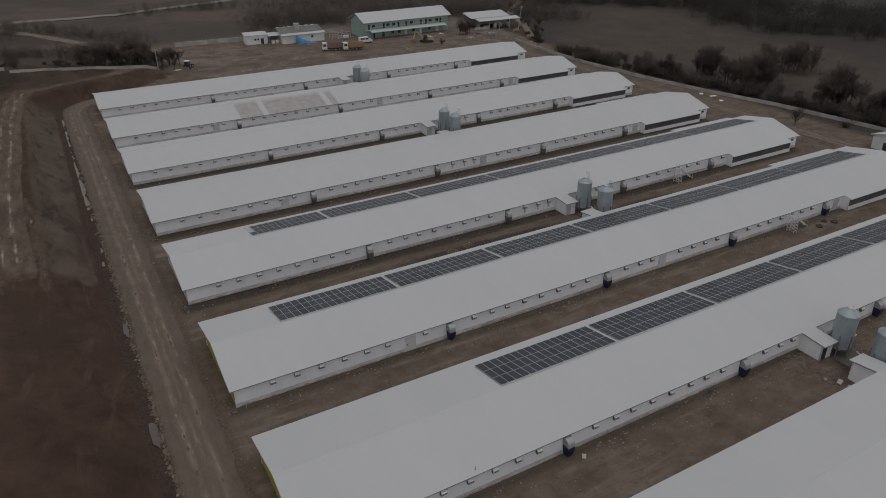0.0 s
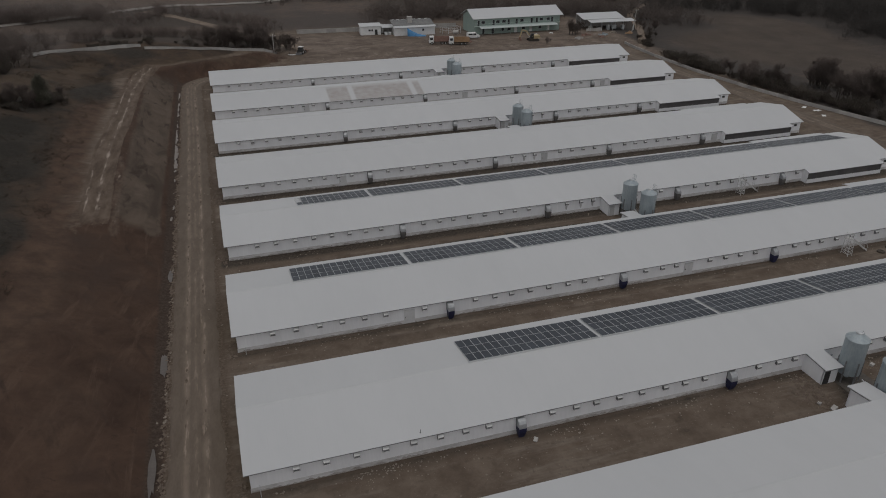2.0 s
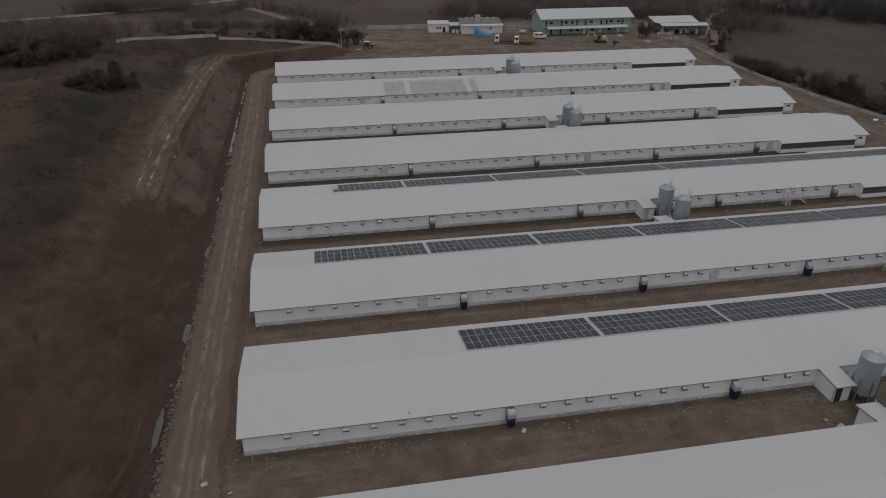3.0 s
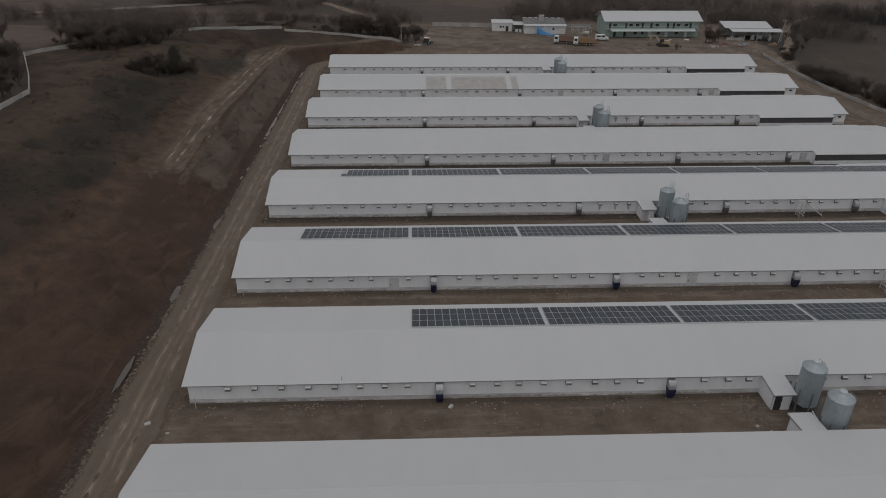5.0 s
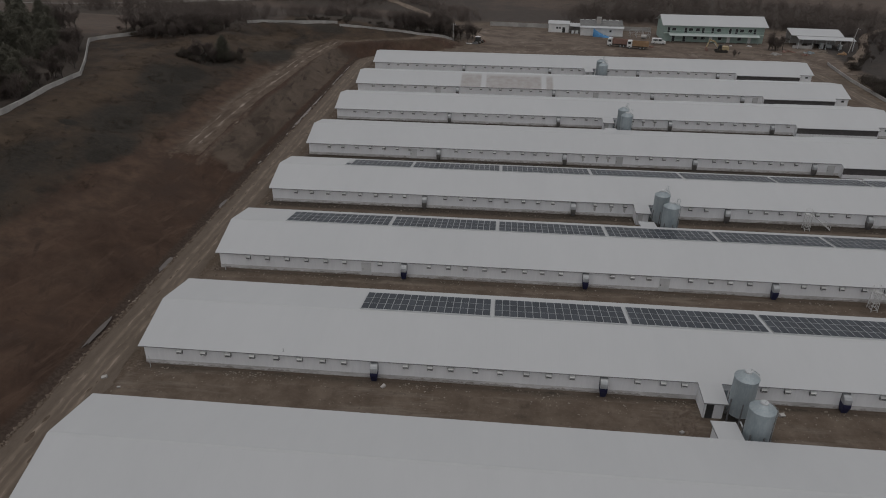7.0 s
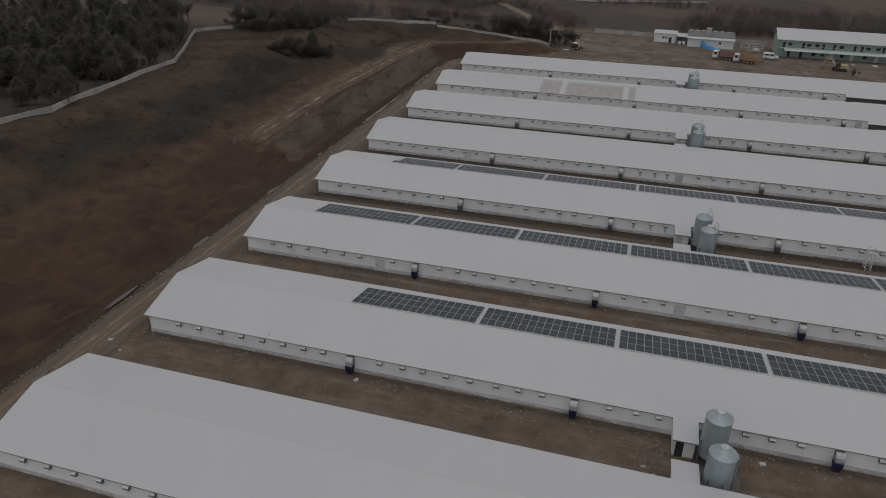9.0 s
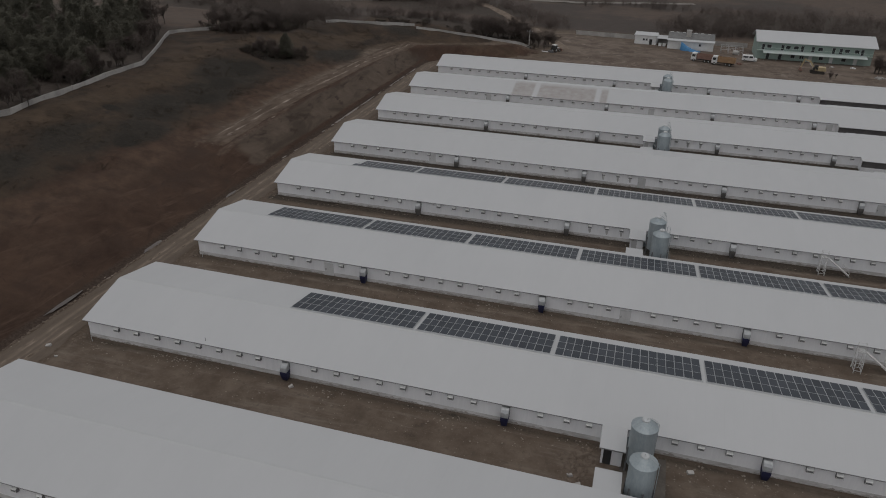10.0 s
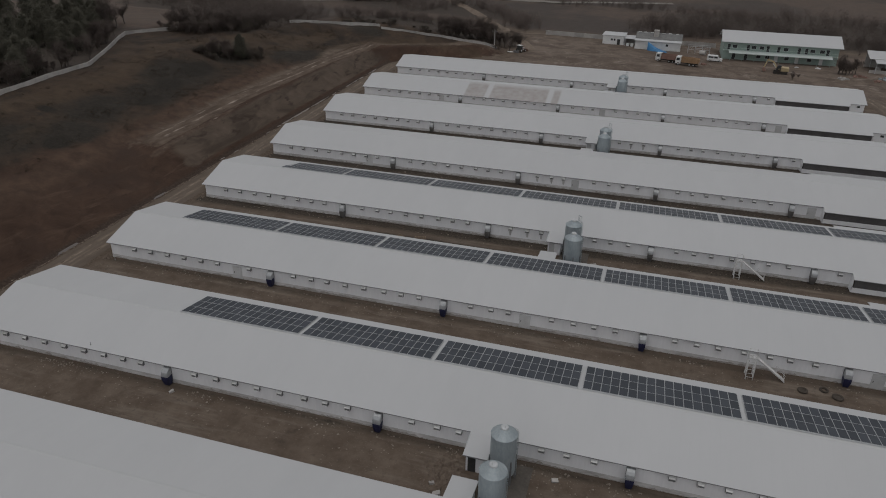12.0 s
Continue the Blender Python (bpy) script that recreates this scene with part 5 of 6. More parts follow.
def van():
    x, y = 112.5, 262.6
    root = thing("van", (x, y, lie(x, y)), -6, "white delivery van parked before the office", "van")
    body = [(-2.6, 0.35), (-2.6, 1.2), (-2.55, 2.15), (0.9, 2.2), (1.7, 1.35), (2.55, 1.1), (2.6, 0.4)]
    part("body", Shape().along_y(body, -0.95, 0.95).data("body", WHITE), root)
    for side in (-1, 1):
        part("side_window", Shape().box(-0.2, 1.0, side * 0.96 - 0.01, side * 0.96 + 0.01, 1.3, 1.95).data("side_window", PANE), root)
        part("side_window", Shape().box(-2.2, -0.5, side * 0.96 - 0.01, side * 0.96 + 0.01, 1.35, 1.9).data("side_window", PANE), root)
    part("windscreen", Shape().add([(0.98, -0.85, 2.13), (0.98, 0.85, 2.13), (1.7, 0.85, 1.39), (1.7, -0.85, 1.39)], [(0, 1, 2, 3)]).data("windscreen", PANE), root)
    for wx in (-1.6, 1.7):
        for wy in (-0.85, 0.85):
            wheel(root, wx, wy, 0.35, 0.24)


def excavator():
    x, y = 133.3, 250.6
    root = thing("excavator", (x, y, lie(x, y)), 172, "faded yellow tracked excavator with its arm lowered", "excavator")
    for wy in (-1.15, 1.15):
        prof = [(-2.0, 0.0), (2.0, 0.0), (2.35, 0.4), (2.0, 0.85), (-2.0, 0.85), (-2.35, 0.4)]
        part("crawler_track", Shape().along_y(prof, wy - 0.28, wy + 0.28).data("crawler_track", RUBBER), root)
    part("undercarriage", Shape().box(-1.2, 1.2, -0.9, 0.9, 0.35, 0.95).data("undercarriage", RUST), root)
    part("engine_house", Shape().along_y([(-2.5, 1.0), (-2.6, 1.6), (-2.3, 2.15), (0.4, 2.2), (0.9, 1.6), (0.9, 1.0)], -1.25, 1.25).data("engine_house", DIGGER), root)
    part("cab", Shape().along_y([(0.0, 1.0), (0.0, 2.85), (1.0, 2.85), (1.5, 1.9), (1.5, 1.0)], 0.3, 1.25).data("cab", DARK), root, label="dark glazed cab")
    part("boom", Shape().along_y([(0.9, 1.5), (2.6, 3.9), (4.6, 4.3), (4.6, 4.0), (2.8, 3.4), (1.4, 1.4)], -0.3, 0.1).data("boom", DIGGER), root)
    part("stick", Shape().along_y([(4.2, 4.5), (4.7, 4.45), (5.6, 1.6), (5.2, 1.5)], -0.25, 0.05).data("stick", DIGGER), root)
    part("bucket", Shape().along_y([(5.2, 1.6), (5.7, 1.5), (5.9, 0.7), (5.2, 0.15), (4.6, 0.5)], -0.6, 0.4).data("bucket", RUST), root)
    part("ram", Shape().rod((1.5, 0.15, 1.6), (2.9, 0.15, 3.2), 0.08).data("ram", FRAME), root)


def tractor():
    x, y = 43.0, 254.2
    root = thing("tractor", (x, y, lie(x, y)), 60, "dull grey loader tractor parked at the yard edge", "tractor")
    part("bonnet", Shape().along_y([(-0.2, 0.8), (-0.2, 1.5), (1.7, 1.4), (1.8, 0.8)], -0.42, 0.42).data("bonnet", FRAME), root)
    part("cab", Shape().along_y([(-1.5, 0.9), (-1.5, 2.5), (-0.2, 2.55), (0.0, 1.4), (0.0, 0.9)], -0.75, 0.75).data("cab", DARK), root)
    part("cab_roof", Shape().box(-1.6, 0.0, -0.85, 0.85, 2.55, 2.68).data("cab_roof", WHITE), root)
    for wy in (-0.9, 0.9):
        wheel(root, -1.0, wy, 0.8, 0.45)
        wheel(root, 1.3, wy * 0.9, 0.5, 0.32)
    part("loader_arm", Shape().along_y([(0.2, 1.5), (2.6, 1.0), (3.0, 0.5), (2.7, 0.5), (2.4, 0.8), (0.2, 1.3)], -0.75, -0.6).data("loader_arm", RUST), root)
    part("loader_arm", Shape().along_y([(0.2, 1.5), (2.6, 1.0), (3.0, 0.5), (2.7, 0.5), (2.4, 0.8), (0.2, 1.3)], 0.6, 0.75).data("loader_arm", RUST), root)
    part("shovel", Shape().along_y([(2.7, 0.1), (3.5, 0.05), (2.9, 0.4), (2.8, 0.8), (2.6, 0.8)], -1.0, 1.0).data("shovel", RUST), root)
    part("rear_blade", Shape().box(-2.9, -2.7, -1.2, 1.2, 0.1, 0.9).rod((-1.7, 0, 0.7), (-2.7, 0, 0.6), 0.1).data("rear_blade", VENT), root)
    ob = new("board", Shape().box(-1.3, 1.3, -0.7, 0.7, 0.02, 0.12).box(-1.3, 1.3, -0.72, -0.66, 0.0, 0.16).data("board", WHITE))
    ob.matrix_basis = pose(39.3, 253.4, lie(39.3, 253.4) + 0.05, 0, 6, 30)
    tagged(ob, "pale flat board lying on the earth", "board")


van(), excavator(), tractor()


def culvert_pipe(x, y):
    """A short length of wide concrete pipe lying on its side."""
    s, k = Shape(), 20
    for r, e in ((0.8, 0.0), (0.8, 2.2), (0.66, 2.2), (0.66, 0.0)):
        s.v += [(r * math.cos(2 * math.pi * i / k), e, 0.8 + r * math.sin(2 * math.pi * i / k)) for i in range(k)]
    s.f = [(j * k + i, j * k + (i + 1) % k, (j + 1) % 4 * k + (i + 1) % k, (j + 1) % 4 * k + i) for j in range(4) for i in range(k)]
    s.m = [0] * len(s.f)
    ob = new("culvert_pipe", s.data("culvert_pipe", CONCRETE))
    ob.matrix_basis = pose(x, y, lie(x, y) - 0.03, 0, 0, 62)
    tagged(ob, "short pale concrete pipe lying on its side in the yard", "pipe")


culvert_pipe(109.6, 272.6)


def clutter():
    """Loose heaps and pallets round the open shed and in the yard."""
    random.seed(11)
    for x, y, size, mat, what, label in ((158.5, 254, 1.6, RUST, "scrap_pile", "low pile of rusty scrap metal"), (166, 253, 1.4, GALV, "scrap_pile", "pile of grey scrap sheet metal"),
                                         (172, 256, 1.3, STONE, "rubble_pile", "pale heap of rubble"), (178, 253, 1.5, ORANGE, "scrap_pile", "pile of orange-brown machine parts"),
                                         (152.5, 249, 1.5, CONCRETE, "rubble_pile", "broken concrete blocks in a heap"), (163, 249, 1.2, RUST, "scrap_pile", "low pile of rusty scrap metal"),
                                         (147, 263.3, 0.7, WHITE, "sack_heap", "white sacks stacked by the office"), (140, 262.6, 0.5, WHITE, "sack_heap", "white sacks stacked by the office"),
                                         (108.5, 255.5, 1.0, RUST, "scrap_pile", "low pile of rusty scrap metal")):
        root = thing(what, (x, y, lie(x, y)), 0, label, what.replace("_", " "))
        for i in range(14):
            a, r = random.uniform(0, 6.28), random.uniform(0, size)
            w, d, h = (random.uniform(0.2, 0.55) * size for _ in range(3))
            px, py = r * math.cos(a) * 1.4, r * math.sin(a)
            m = pose(px, py, 0, random.uniform(-12, 12), random.uniform(-12, 12), random.uniform(0, 180))
            c = Shape().box(-w, w, -d / 2, d / 2, -0.1, h * (1.3 - r / size))
            s = Shape().add([m @ Vector(q) for q in c.v], c.f)
            part("sack" if what == "sack_heap" else "lump" if what == "rubble_pile" else "scrap_piece", s.data(what, mat), root)



clutter()


def pole(x, y, tall, label, lean=0.0):
    root = thing("pole", (x, y, lie(x, y)), 0, label, "pole")
    part("shaft", Shape().rod((0, 0, -0.3), (lean, 0, tall), 0.16, 0.10, 8).data("shaft", CONCRETE), root)
    part("crossarm", Shape().rod((lean - 0.9, 0, tall - 0.4), (lean + 0.9, 0, tall - 0.4), 0.07).data("crossarm", VENT), root)
    for dx in (-0.8, 0, 0.8):
        part("insulator", Shape().turned([(0.05, 0), (0.09, 0.1), (0.05, 0.22), (0.0, 0.24)], sides=8).data("insulator", WHITE), root, (lean + dx, 0, tall - 0.34 if dx else tall))


pole(33.0, 252.5, 6.5, "grey concrete utility pole at the wall's end")
pole(181.5, 257.0, 9.0, "leaning pale lamp pole beside the open shed", 1.2)


# ---------------------------------------------------------------- trees and scrub
def branch(s, a, d, length, r, level, rnd, thin):
    bend = Vector((rnd.uniform(-1, 1), rnd.uniform(-1, 1), rnd.uniform(-0.3, 0.8))) * 0.18
    m = a + d * length * 0.5
    d2 = (d + bend).normalized()
    b = m + d2 * length * 0.5
    target = s if level < 2 else thin
    sides = 6 if level == 0 else 4 if level < 3 else 3
    target.rod(a, m, r, r * 0.8, sides, caps=False)
    target.rod(m, b, r * 0.8, r * 0.55, sides, caps=False)
    if level == 3:
        for _ in range(9):
            p = m.lerp(b, rnd.random())
            t = (d2 + Vector((rnd.gauss(0, 0.7), rnd.gauss(0, 0.7), rnd.gauss(0.1, 0.6)))).normalized() * length * rnd.uniform(0.5, 1.0)
            w = Vector((rnd.gauss(0, 1), rnd.gauss(0, 1), rnd.gauss(0, 1))).normalized() * 0.035
            thin.add([p - w, p + w, p + t + w * 0.3, p + t - w * 0.3], [(0, 1, 2, 3)])
        return
    for i in range(rnd.choice((4, 5, 6)) if level else 7):
        u = rnd.uniform(0.35 if level else 0.12, 1.0)
        p = a.lerp(m, u * 2) if u < 0.5 else m.lerp(b, u * 2 - 1)
        side = Vector((rnd.uniform(-1, 1), rnd.uniform(-1, 1), rnd.uniform(0.1, 1.3))).normalized()
        branch(s, p, (d2 * 0.55 + side * 0.8).normalized(), length * rnd.uniform(0.42, 0.66), max(0.012, r * 0.48), level + 1, rnd, thin)


def bare_tree(seed, tall):
    rnd = random.Random(seed)
    trunk, crown = Shape(), Shape()
    branch(trunk, Vector((0, 0, -0.2)), Vector((0, 0, 1)), tall * 0.55, tall * 0.018 + 0.04, 0, rnd, crown)
    tips = crown.v[::3][:]
    for i in range(100):
        clump(crown, Vector(rnd.choice(tips)), tall * 0.085, 18, rnd, 1.2, tall * 0.028, 0.10)
    root = thing("bare_tree", (0, 0, -500), 0, "leafless winter tree with a brown twiggy crown", "tree", "bare trees round the farm")
    part("trunk", trunk.data("trunk", BARK), root)
    part("crown", crown.data("crown", TWIG), root)
    return root


def clump(s, c, r, count, rnd, flat=0.6, leaf=0.28, thin=0.5):
    """A loose cloud of small slivers round c."""
    rng = np.random.default_rng(rnd.randrange(1 << 30))
    p = np.array(c) + rng.normal(0, 1, (count, 3)) * (1, 1, flat) * r * 0.55
    a, b = rng.normal(0, 1, (count, 3)) * (1, 1, 0.6), rng.normal(0, 1, (count, 3))
    k = leaf * rng.uniform(0.6, 1.4, (count, 1))
    a *= k / np.linalg.norm(a, axis=1, keepdims=True)
    b *= k * thin / np.linalg.norm(b, axis=1, keepdims=True)
    v = np.stack((p - a, p + b, p + a, p - b), 1).reshape(-1, 3)
    n0 = len(s.v)
    s.v += [tuple(q) for q in v.tolist()]
    s.f += [(n0 + 4 * i, n0 + 4 * i + 1, n0 + 4 * i + 2, n0 + 4 * i + 3) for i in range(count)]
    s.m += [0] * count


def pine(seed, tall):
    rnd = random.Random(seed)
    trunk, crown = Shape(), Shape()
    trunk.rod((0, 0, -0.3), (0.1, 0, tall * 0.95), tall * 0.022, 0.03, 7)
    z = tall * 0.18
    while z < tall:
        k = (1 - (z / tall) ** 2.2) * min(1.0, 0.45 + z / tall)
        reach = tall * 0.30 * k + 0.25
        for i in range(5):
            a = rnd.uniform(0, 6.28)
            q = reach * rnd.uniform(0.6, 1.15)
            tip = Vector((q * math.cos(a), q * math.sin(a), z - 0.1 * q + rnd.uniform(-0.2, 0.2)))
            trunk.rod((0, 0, z), tip, 0.05, 0.02, 3, caps=False)
            for u in (0.45, 0.75, 1.0):
                clump(crown, Vector((0, 0, z)).lerp(tip, u), 0.4 + 0.24 * reach, 34, rnd, 0.6, 0.24, 0.22)
        z += tall * 0.055
    clump(crown, Vector((0, 0, tall)), 0.4, 12, rnd, 1.2, 0.3)
    root = thing("pine_tree", (0, 0, -500), 0, "dark green pine tree in the dense hillside wood", "tree", "pines behind the boundary wall")
    part("trunk", trunk.data("trunk", BARK), root)
    part("crown", crown.data("crown", NEEDLE), root)
    return root


def shrub(seed, wide, tall):
    rnd = random.Random(seed)
    stem, leaves = Shape(), Shape()
    for i in range(26):
        a, q = rnd.uniform(0, 6.28), wide * 0.5 * math.sqrt(rnd.random())
        tip = Vector((q * math.cos(a), q * math.sin(a), tall * rnd.uniform(0.45, 1.0) * (1 - 0.4 * q / wide)))
        foot = Vector((tip.x * 0.4, tip.y * 0.4, -0.1))
        stem.rod(foot, tip, 0.04, 0.015, 3, caps=False)
        for j in range(3):
            b = foot.lerp(tip, rnd.uniform(0.4, 0.9))
            stem.rod(b, b + Vector((rnd.uniform(-1, 1), rnd.uniform(-1, 1), rnd.uniform(0.1, 1))) * tall * 0.3, 0.02, 0.01, 3, caps=False)
        clump(leaves, tip * 0.9, 0.5 * tall * 0.55, 46, rnd, 0.8, 0.11, 0.3)
    root = thing("shrub", (0, 0, -500), 0, "low dull olive-brown winter shrub", "shrub", "shrubs on the hillside and along walls")
    part("branchwork", stem.data("branchwork", TWIG), root)
    part("foliage", leaves.data("foliage", SCRUB), root)
    return root


BARE = [bare_tree(i + 3, t) for i, t in enumerate((7.0, 8.5, 6.0, 9.5))]
PINES = [pine(i + 20, t) for i, t in enumerate((8.0, 9.5, 7.0))]
SHRUBS = [shrub(i + 40, w, t) for i, (w, t) in enumerate(((3.2, 1.8), (4.5, 2.4), (2.2, 1.2)))]
USED = set()


def plant(kinds, x, y, rnd, lo=0.75, hi=1.25):
    src = rnd.choice(kinds)
    k = rnd.uniform(lo, hi)
    m = pose(x, y, lie(x, y), 0, 0, rnd.uniform(0, 360))
    if src in USED:
        ob = copy_thing(src, m)
    else:
        USED.add(src)
        ob = src
        ob.matrix_basis = m
    ob.scale = (k, k, k * rnd.uniform(0.9, 1.1))


def belt(kinds, path, width, count, seed, lo=0.75, hi=1.25):
    """Plants strewn along a line, denser at its middle."""
    rnd = random.Random(seed)
    pts = [Vector(p) for p in path]
    lens = [(b - a).length for a, b in zip(pts, pts[1:])]
    for _ in range(count):
        u = rnd.uniform(0, sum(lens))
        for a, b, q in zip(pts, pts[1:], lens):
            if u <= q:
                p = a.lerp(b, u / q)
                break
            u -= q
        plant(kinds, p.x + rnd.gauss(0, width / 2), p.y + rnd.gauss(0, width / 2), rnd, lo, hi)


rnd = random.Random(77)
count = 0
while count < 330:
    x, y = rnd.uniform(-130, -42), rnd.uniform(66, 190)
    edge = np.interp(y, [70, 88, 109, 136, 150, 174, 181, 200], [-48, -43, -46.5, -48.6, -55, -67.8, -68, -66]) - 1.2
    if x < edge - rnd.random() ** 2 * 6 and (y < 178 or x < -72):
        plant(PINES if rnd.random() < 0.86 else BARE, x, y, rnd, 0.75, 1.15)
        count += 1
belt(BARE, [(-48, 82), (-46, 92), (-49, 109), (-51, 125), (-51, 136), (-58, 149), (-69, 170)], 2.4, 46, 33, 0.45, 0.85)
belt(BARE, [(-62, 190), (-50, 204), (-44, 218)], 8, 45, 1, 0.5, 0.95)
belt(SHRUBS, [(-58, 190), (-48, 203), (-44, 214)], 7, 60, 2, 0.8, 1.6)
belt(SHRUBS, [(-36, 168), (-31.5, 173), (-28, 178), (-25, 182)], 4.0, 40, 3, 0.6, 1.1)
belt(PINES, [(-28.2, 175.5), (-28, 176.5)], 0.8, 2, 4, 0.9, 1.0)
belt(BARE, [(-34, 169), (-30, 173), (-26.5, 180)], 2.6, 16, 34, 0.45, 0.7)
belt(BARE, [(-56, 184), (-48, 188), (-43, 199)], 4, 26, 35, 0.4, 0.75)
belt(BARE, [(9, 257), (22, 258), (35, 259)], 4.5, 42, 5, 0.6, 1.05)
belt(BARE, [(36, 256), (40, 266)], 3, 7, 6, 0.6, 0.95)
belt(SHRUBS, [(-30, 245), (-8, 253), (12, 257), (33, 256)], 4, 34, 7, 0.6, 1.1)
belt(BARE, [(171, 192), (174.5, 170), (178, 156), (182, 144), (187, 118), (190, 98), (198, 70)], 3, 24, 10, 0.45, 0.85)
belt(SHRUBS, [(170, 212), (170, 195), (173, 172), (177, 148), (182, 124), (187, 95), (193, 75)], 3.0, 150, 11, 0.8, 1.9)
belt(BARE, [(191, 165), (193, 160)], 3.5, 18, 12, 0.9, 1.35)
belt(BARE, [(186, 147), (193, 141), (197, 146)], 4.5, 26, 23, 0.9, 1.5)
belt(BARE, [(214, 154), (222, 149)], 5, 18, 27, 0.9, 1.3)
belt(BARE, [(191, 119), (195, 115)], 3.5, 18, 26, 0.9, 1.5)
belt(BARE, [(191, 104), (198, 99)], 4, 16, 28, 0.8, 1.3)
belt(BARE, [(172.5, 170), (176, 163)], 2.2, 8, 24, 0.6, 0.9)
belt(BARE, [(206, 88), (214, 72)], 5, 12, 25, 0.9, 1.4)
belt(BARE, [(186, 268), (192, 258), (182, 246)], 4, 9, 16, 0.45, 0.75)
belt(SHRUBS, [(185, 250), (176, 240), (172, 228)], 3, 12, 17)
belt(BARE, [(165.5, 109.5), (165.6, 109.6)], 0.2, 1, 18, 0.6, 0.7)
belt(BARE, [(151.5, 256.0), (157.4, 258.4)], 1.6, 7, 19, 0.5, 0.85)
belt(SHRUBS, [(174, 101), (175, 102)], 0.6, 2, 20, 0.6, 0.8)
belt(BARE, [(136.2, 244.4), (138.2, 244.8)], 0.9, 3, 21, 0.24, 0.34)



def distant_wood(name, path, width, count, tall, material, seed, label):
    """A far belt of trees, each a short trunk under a loose, uneven crown of slivers, joined as one."""
    r = random.Random(seed)
    s = Shape()
    pts = [Vector(p) for p in path]
    lens = [(b - a).length for a, b in zip(pts, pts[1:])]
    for _ in range(count):
        u = r.uniform(0, sum(lens))
        for a, b, q in zip(pts, pts[1:], lens):
            if u <= q:
                p = a.lerp(b, u / q)
                break
            u -= q
        x, y, h = p.x + r.gauss(0, width / 2), p.y + r.gauss(0, width / 2), tall * r.uniform(0.55, 1.25)
        z = lie(x, y)
        s.rod((x, y, z - 0.3), (x + r.uniform(-0.3, 0.3), y, z + h * 0.5), 0.10, 0.04, 4, caps=False)
        for _ in range(4):
            a = r.uniform(0, 6.28)
            s.rod((x, y, z + h * r.uniform(0.25, 0.5)), (x + math.cos(a) * h * 0.28, y + math.sin(a) * h * 0.28, z + h * r.uniform(0.45, 0.6)), 0.05, 0.02, 3, caps=False)
        lobes = [(Vector((r.gauss(0, 0.14), r.gauss(0, 0.14), r.uniform(0.12, 0.85))) * h, h * r.uniform(0.15, 0.25)) for _ in range(7)]
        for c, q in lobes:
            clump(s, Vector((x, y, z)) + c, q * 1.5, 60, r, 1.0, h * 0.046, 0.22)
    return tagged(new(name, s.data(name, material)), label, "wood", kind="stuff")


distant_wood("hedge_wood", [(-120, 262), (-74, 264), (-56, 258), (-45, 238), (-54, 216), (-70, 218), (-60, 240)], 12, 330, 5.0, TWIG, 60, "brown leafless thicket beyond the north wall")
distant_wood("wall_thicket", [(-36, 262), (-14, 271), (0, 276), (16, 272), (30, 266)], 9, 130, 4.4, TWIG, 65, "leafless scrub behind the low concrete wall")
distant_wood("road_hedge", [(-82, 343), (-60, 342), (-40, 347), (-30, 338)], 8, 130, 6.5, TWIG, 61, "leafless trees along the distant road")
distant_wood("track_hedge", [(-30, 322), (-18, 324), (-10, 352), (4, 347), (22, 330), (36, 312), (30, 296)], 8, 150, 4.6, TWIG, 66, "dark leafless hedge beside the farm track")
distant_wood("field_hedge", [(40, 386), (75, 384), (130, 372)], 7, 70, 4.4, TWIG, 67, "leafless trees along the distant fields")
distant_wood("east_wood", [(222, 318), (262, 306), (290, 275), (292, 246), (280, 206), (292, 186), (310, 172), (330, 150)], 15, 400, 7.0, FAR_WOOD, 62, "brown leafless wood at the far edge of the fields")
distant_wood("east_pine_wood", [(285, 335), (318, 290), (322, 240), (318, 205), (345, 160)], 24, 330, 8.5, FAR_WOOD, 63, "dark pine wood at the far edge of the fields")
distant_wood("north_far_wood", [(110, 356), (160, 366), (200, 352), (236, 336)], 18, 200, 5.5, TWIG, 68, "brown leafless wood beyond the farm yard")
distant_wood("north_wood", [(84, 322), (120, 318), (150, 316), (185, 306), (208, 290), (216, 268)], 17, 330, 6.0, TWIG, 64, "brown leafless wood behind the farm yard")

# ---------------------------------------------------------------- loose stones and weeds
def stones(name, count, seed, place, small, large, material, label):
    rng = np.random.default_rng(seed)
    s = Shape()
    for _ in range(count):
        x, y = place(rng)
        r = small + (large - small) * rng.random() ** 3
        z = lie(x, y)
        q = rng.uniform(0.6, 1.3, 6) * r
        s.add([(x + q[0], y, z + 0.2 * r), (x, y + q[1], z + 0.1 * r), (x - q[2], y, z + 0.2 * r), (x, y - q[3], z + 0.1 * r), (x + q[4] * 0.2, y + q[5] * 0.2, z + 0.75 * q[4]), (x, y, z - 0.4 * r)],
              [(0, 1, 4), (1, 2, 4), (2, 3, 4), (3, 0, 4), (1, 0, 5), (2, 1, 5), (3, 2, 5), (0, 3, 5)])
    return tagged(new(name, s.data(name, material)), label, "stones", kind="stuff")


def beside_walls(rng):
    f = FRONTS["HAAAABBBCDEG"[rng.integers(0, 12)]]
    while True:
        x = rng.uniform(11, 126)
        if noise.noise(Vector((x / 5, f, 3))) > rng.uniform(-0.2, 0.5):
            return x, f - abs(rng.normal(0.4, 1.1)) - 0.1


def between(rng):
    f = list(FRONTS.values())[rng.integers(1, 5)]
    while True:
        x, y = rng.uniform(10, 150), f - rng.uniform(0.4, 9.4)
        if noise.noise(Vector((x / 7, y / 3, 6))) > rng.uniform(-0.4, 0.5):
            return x, y


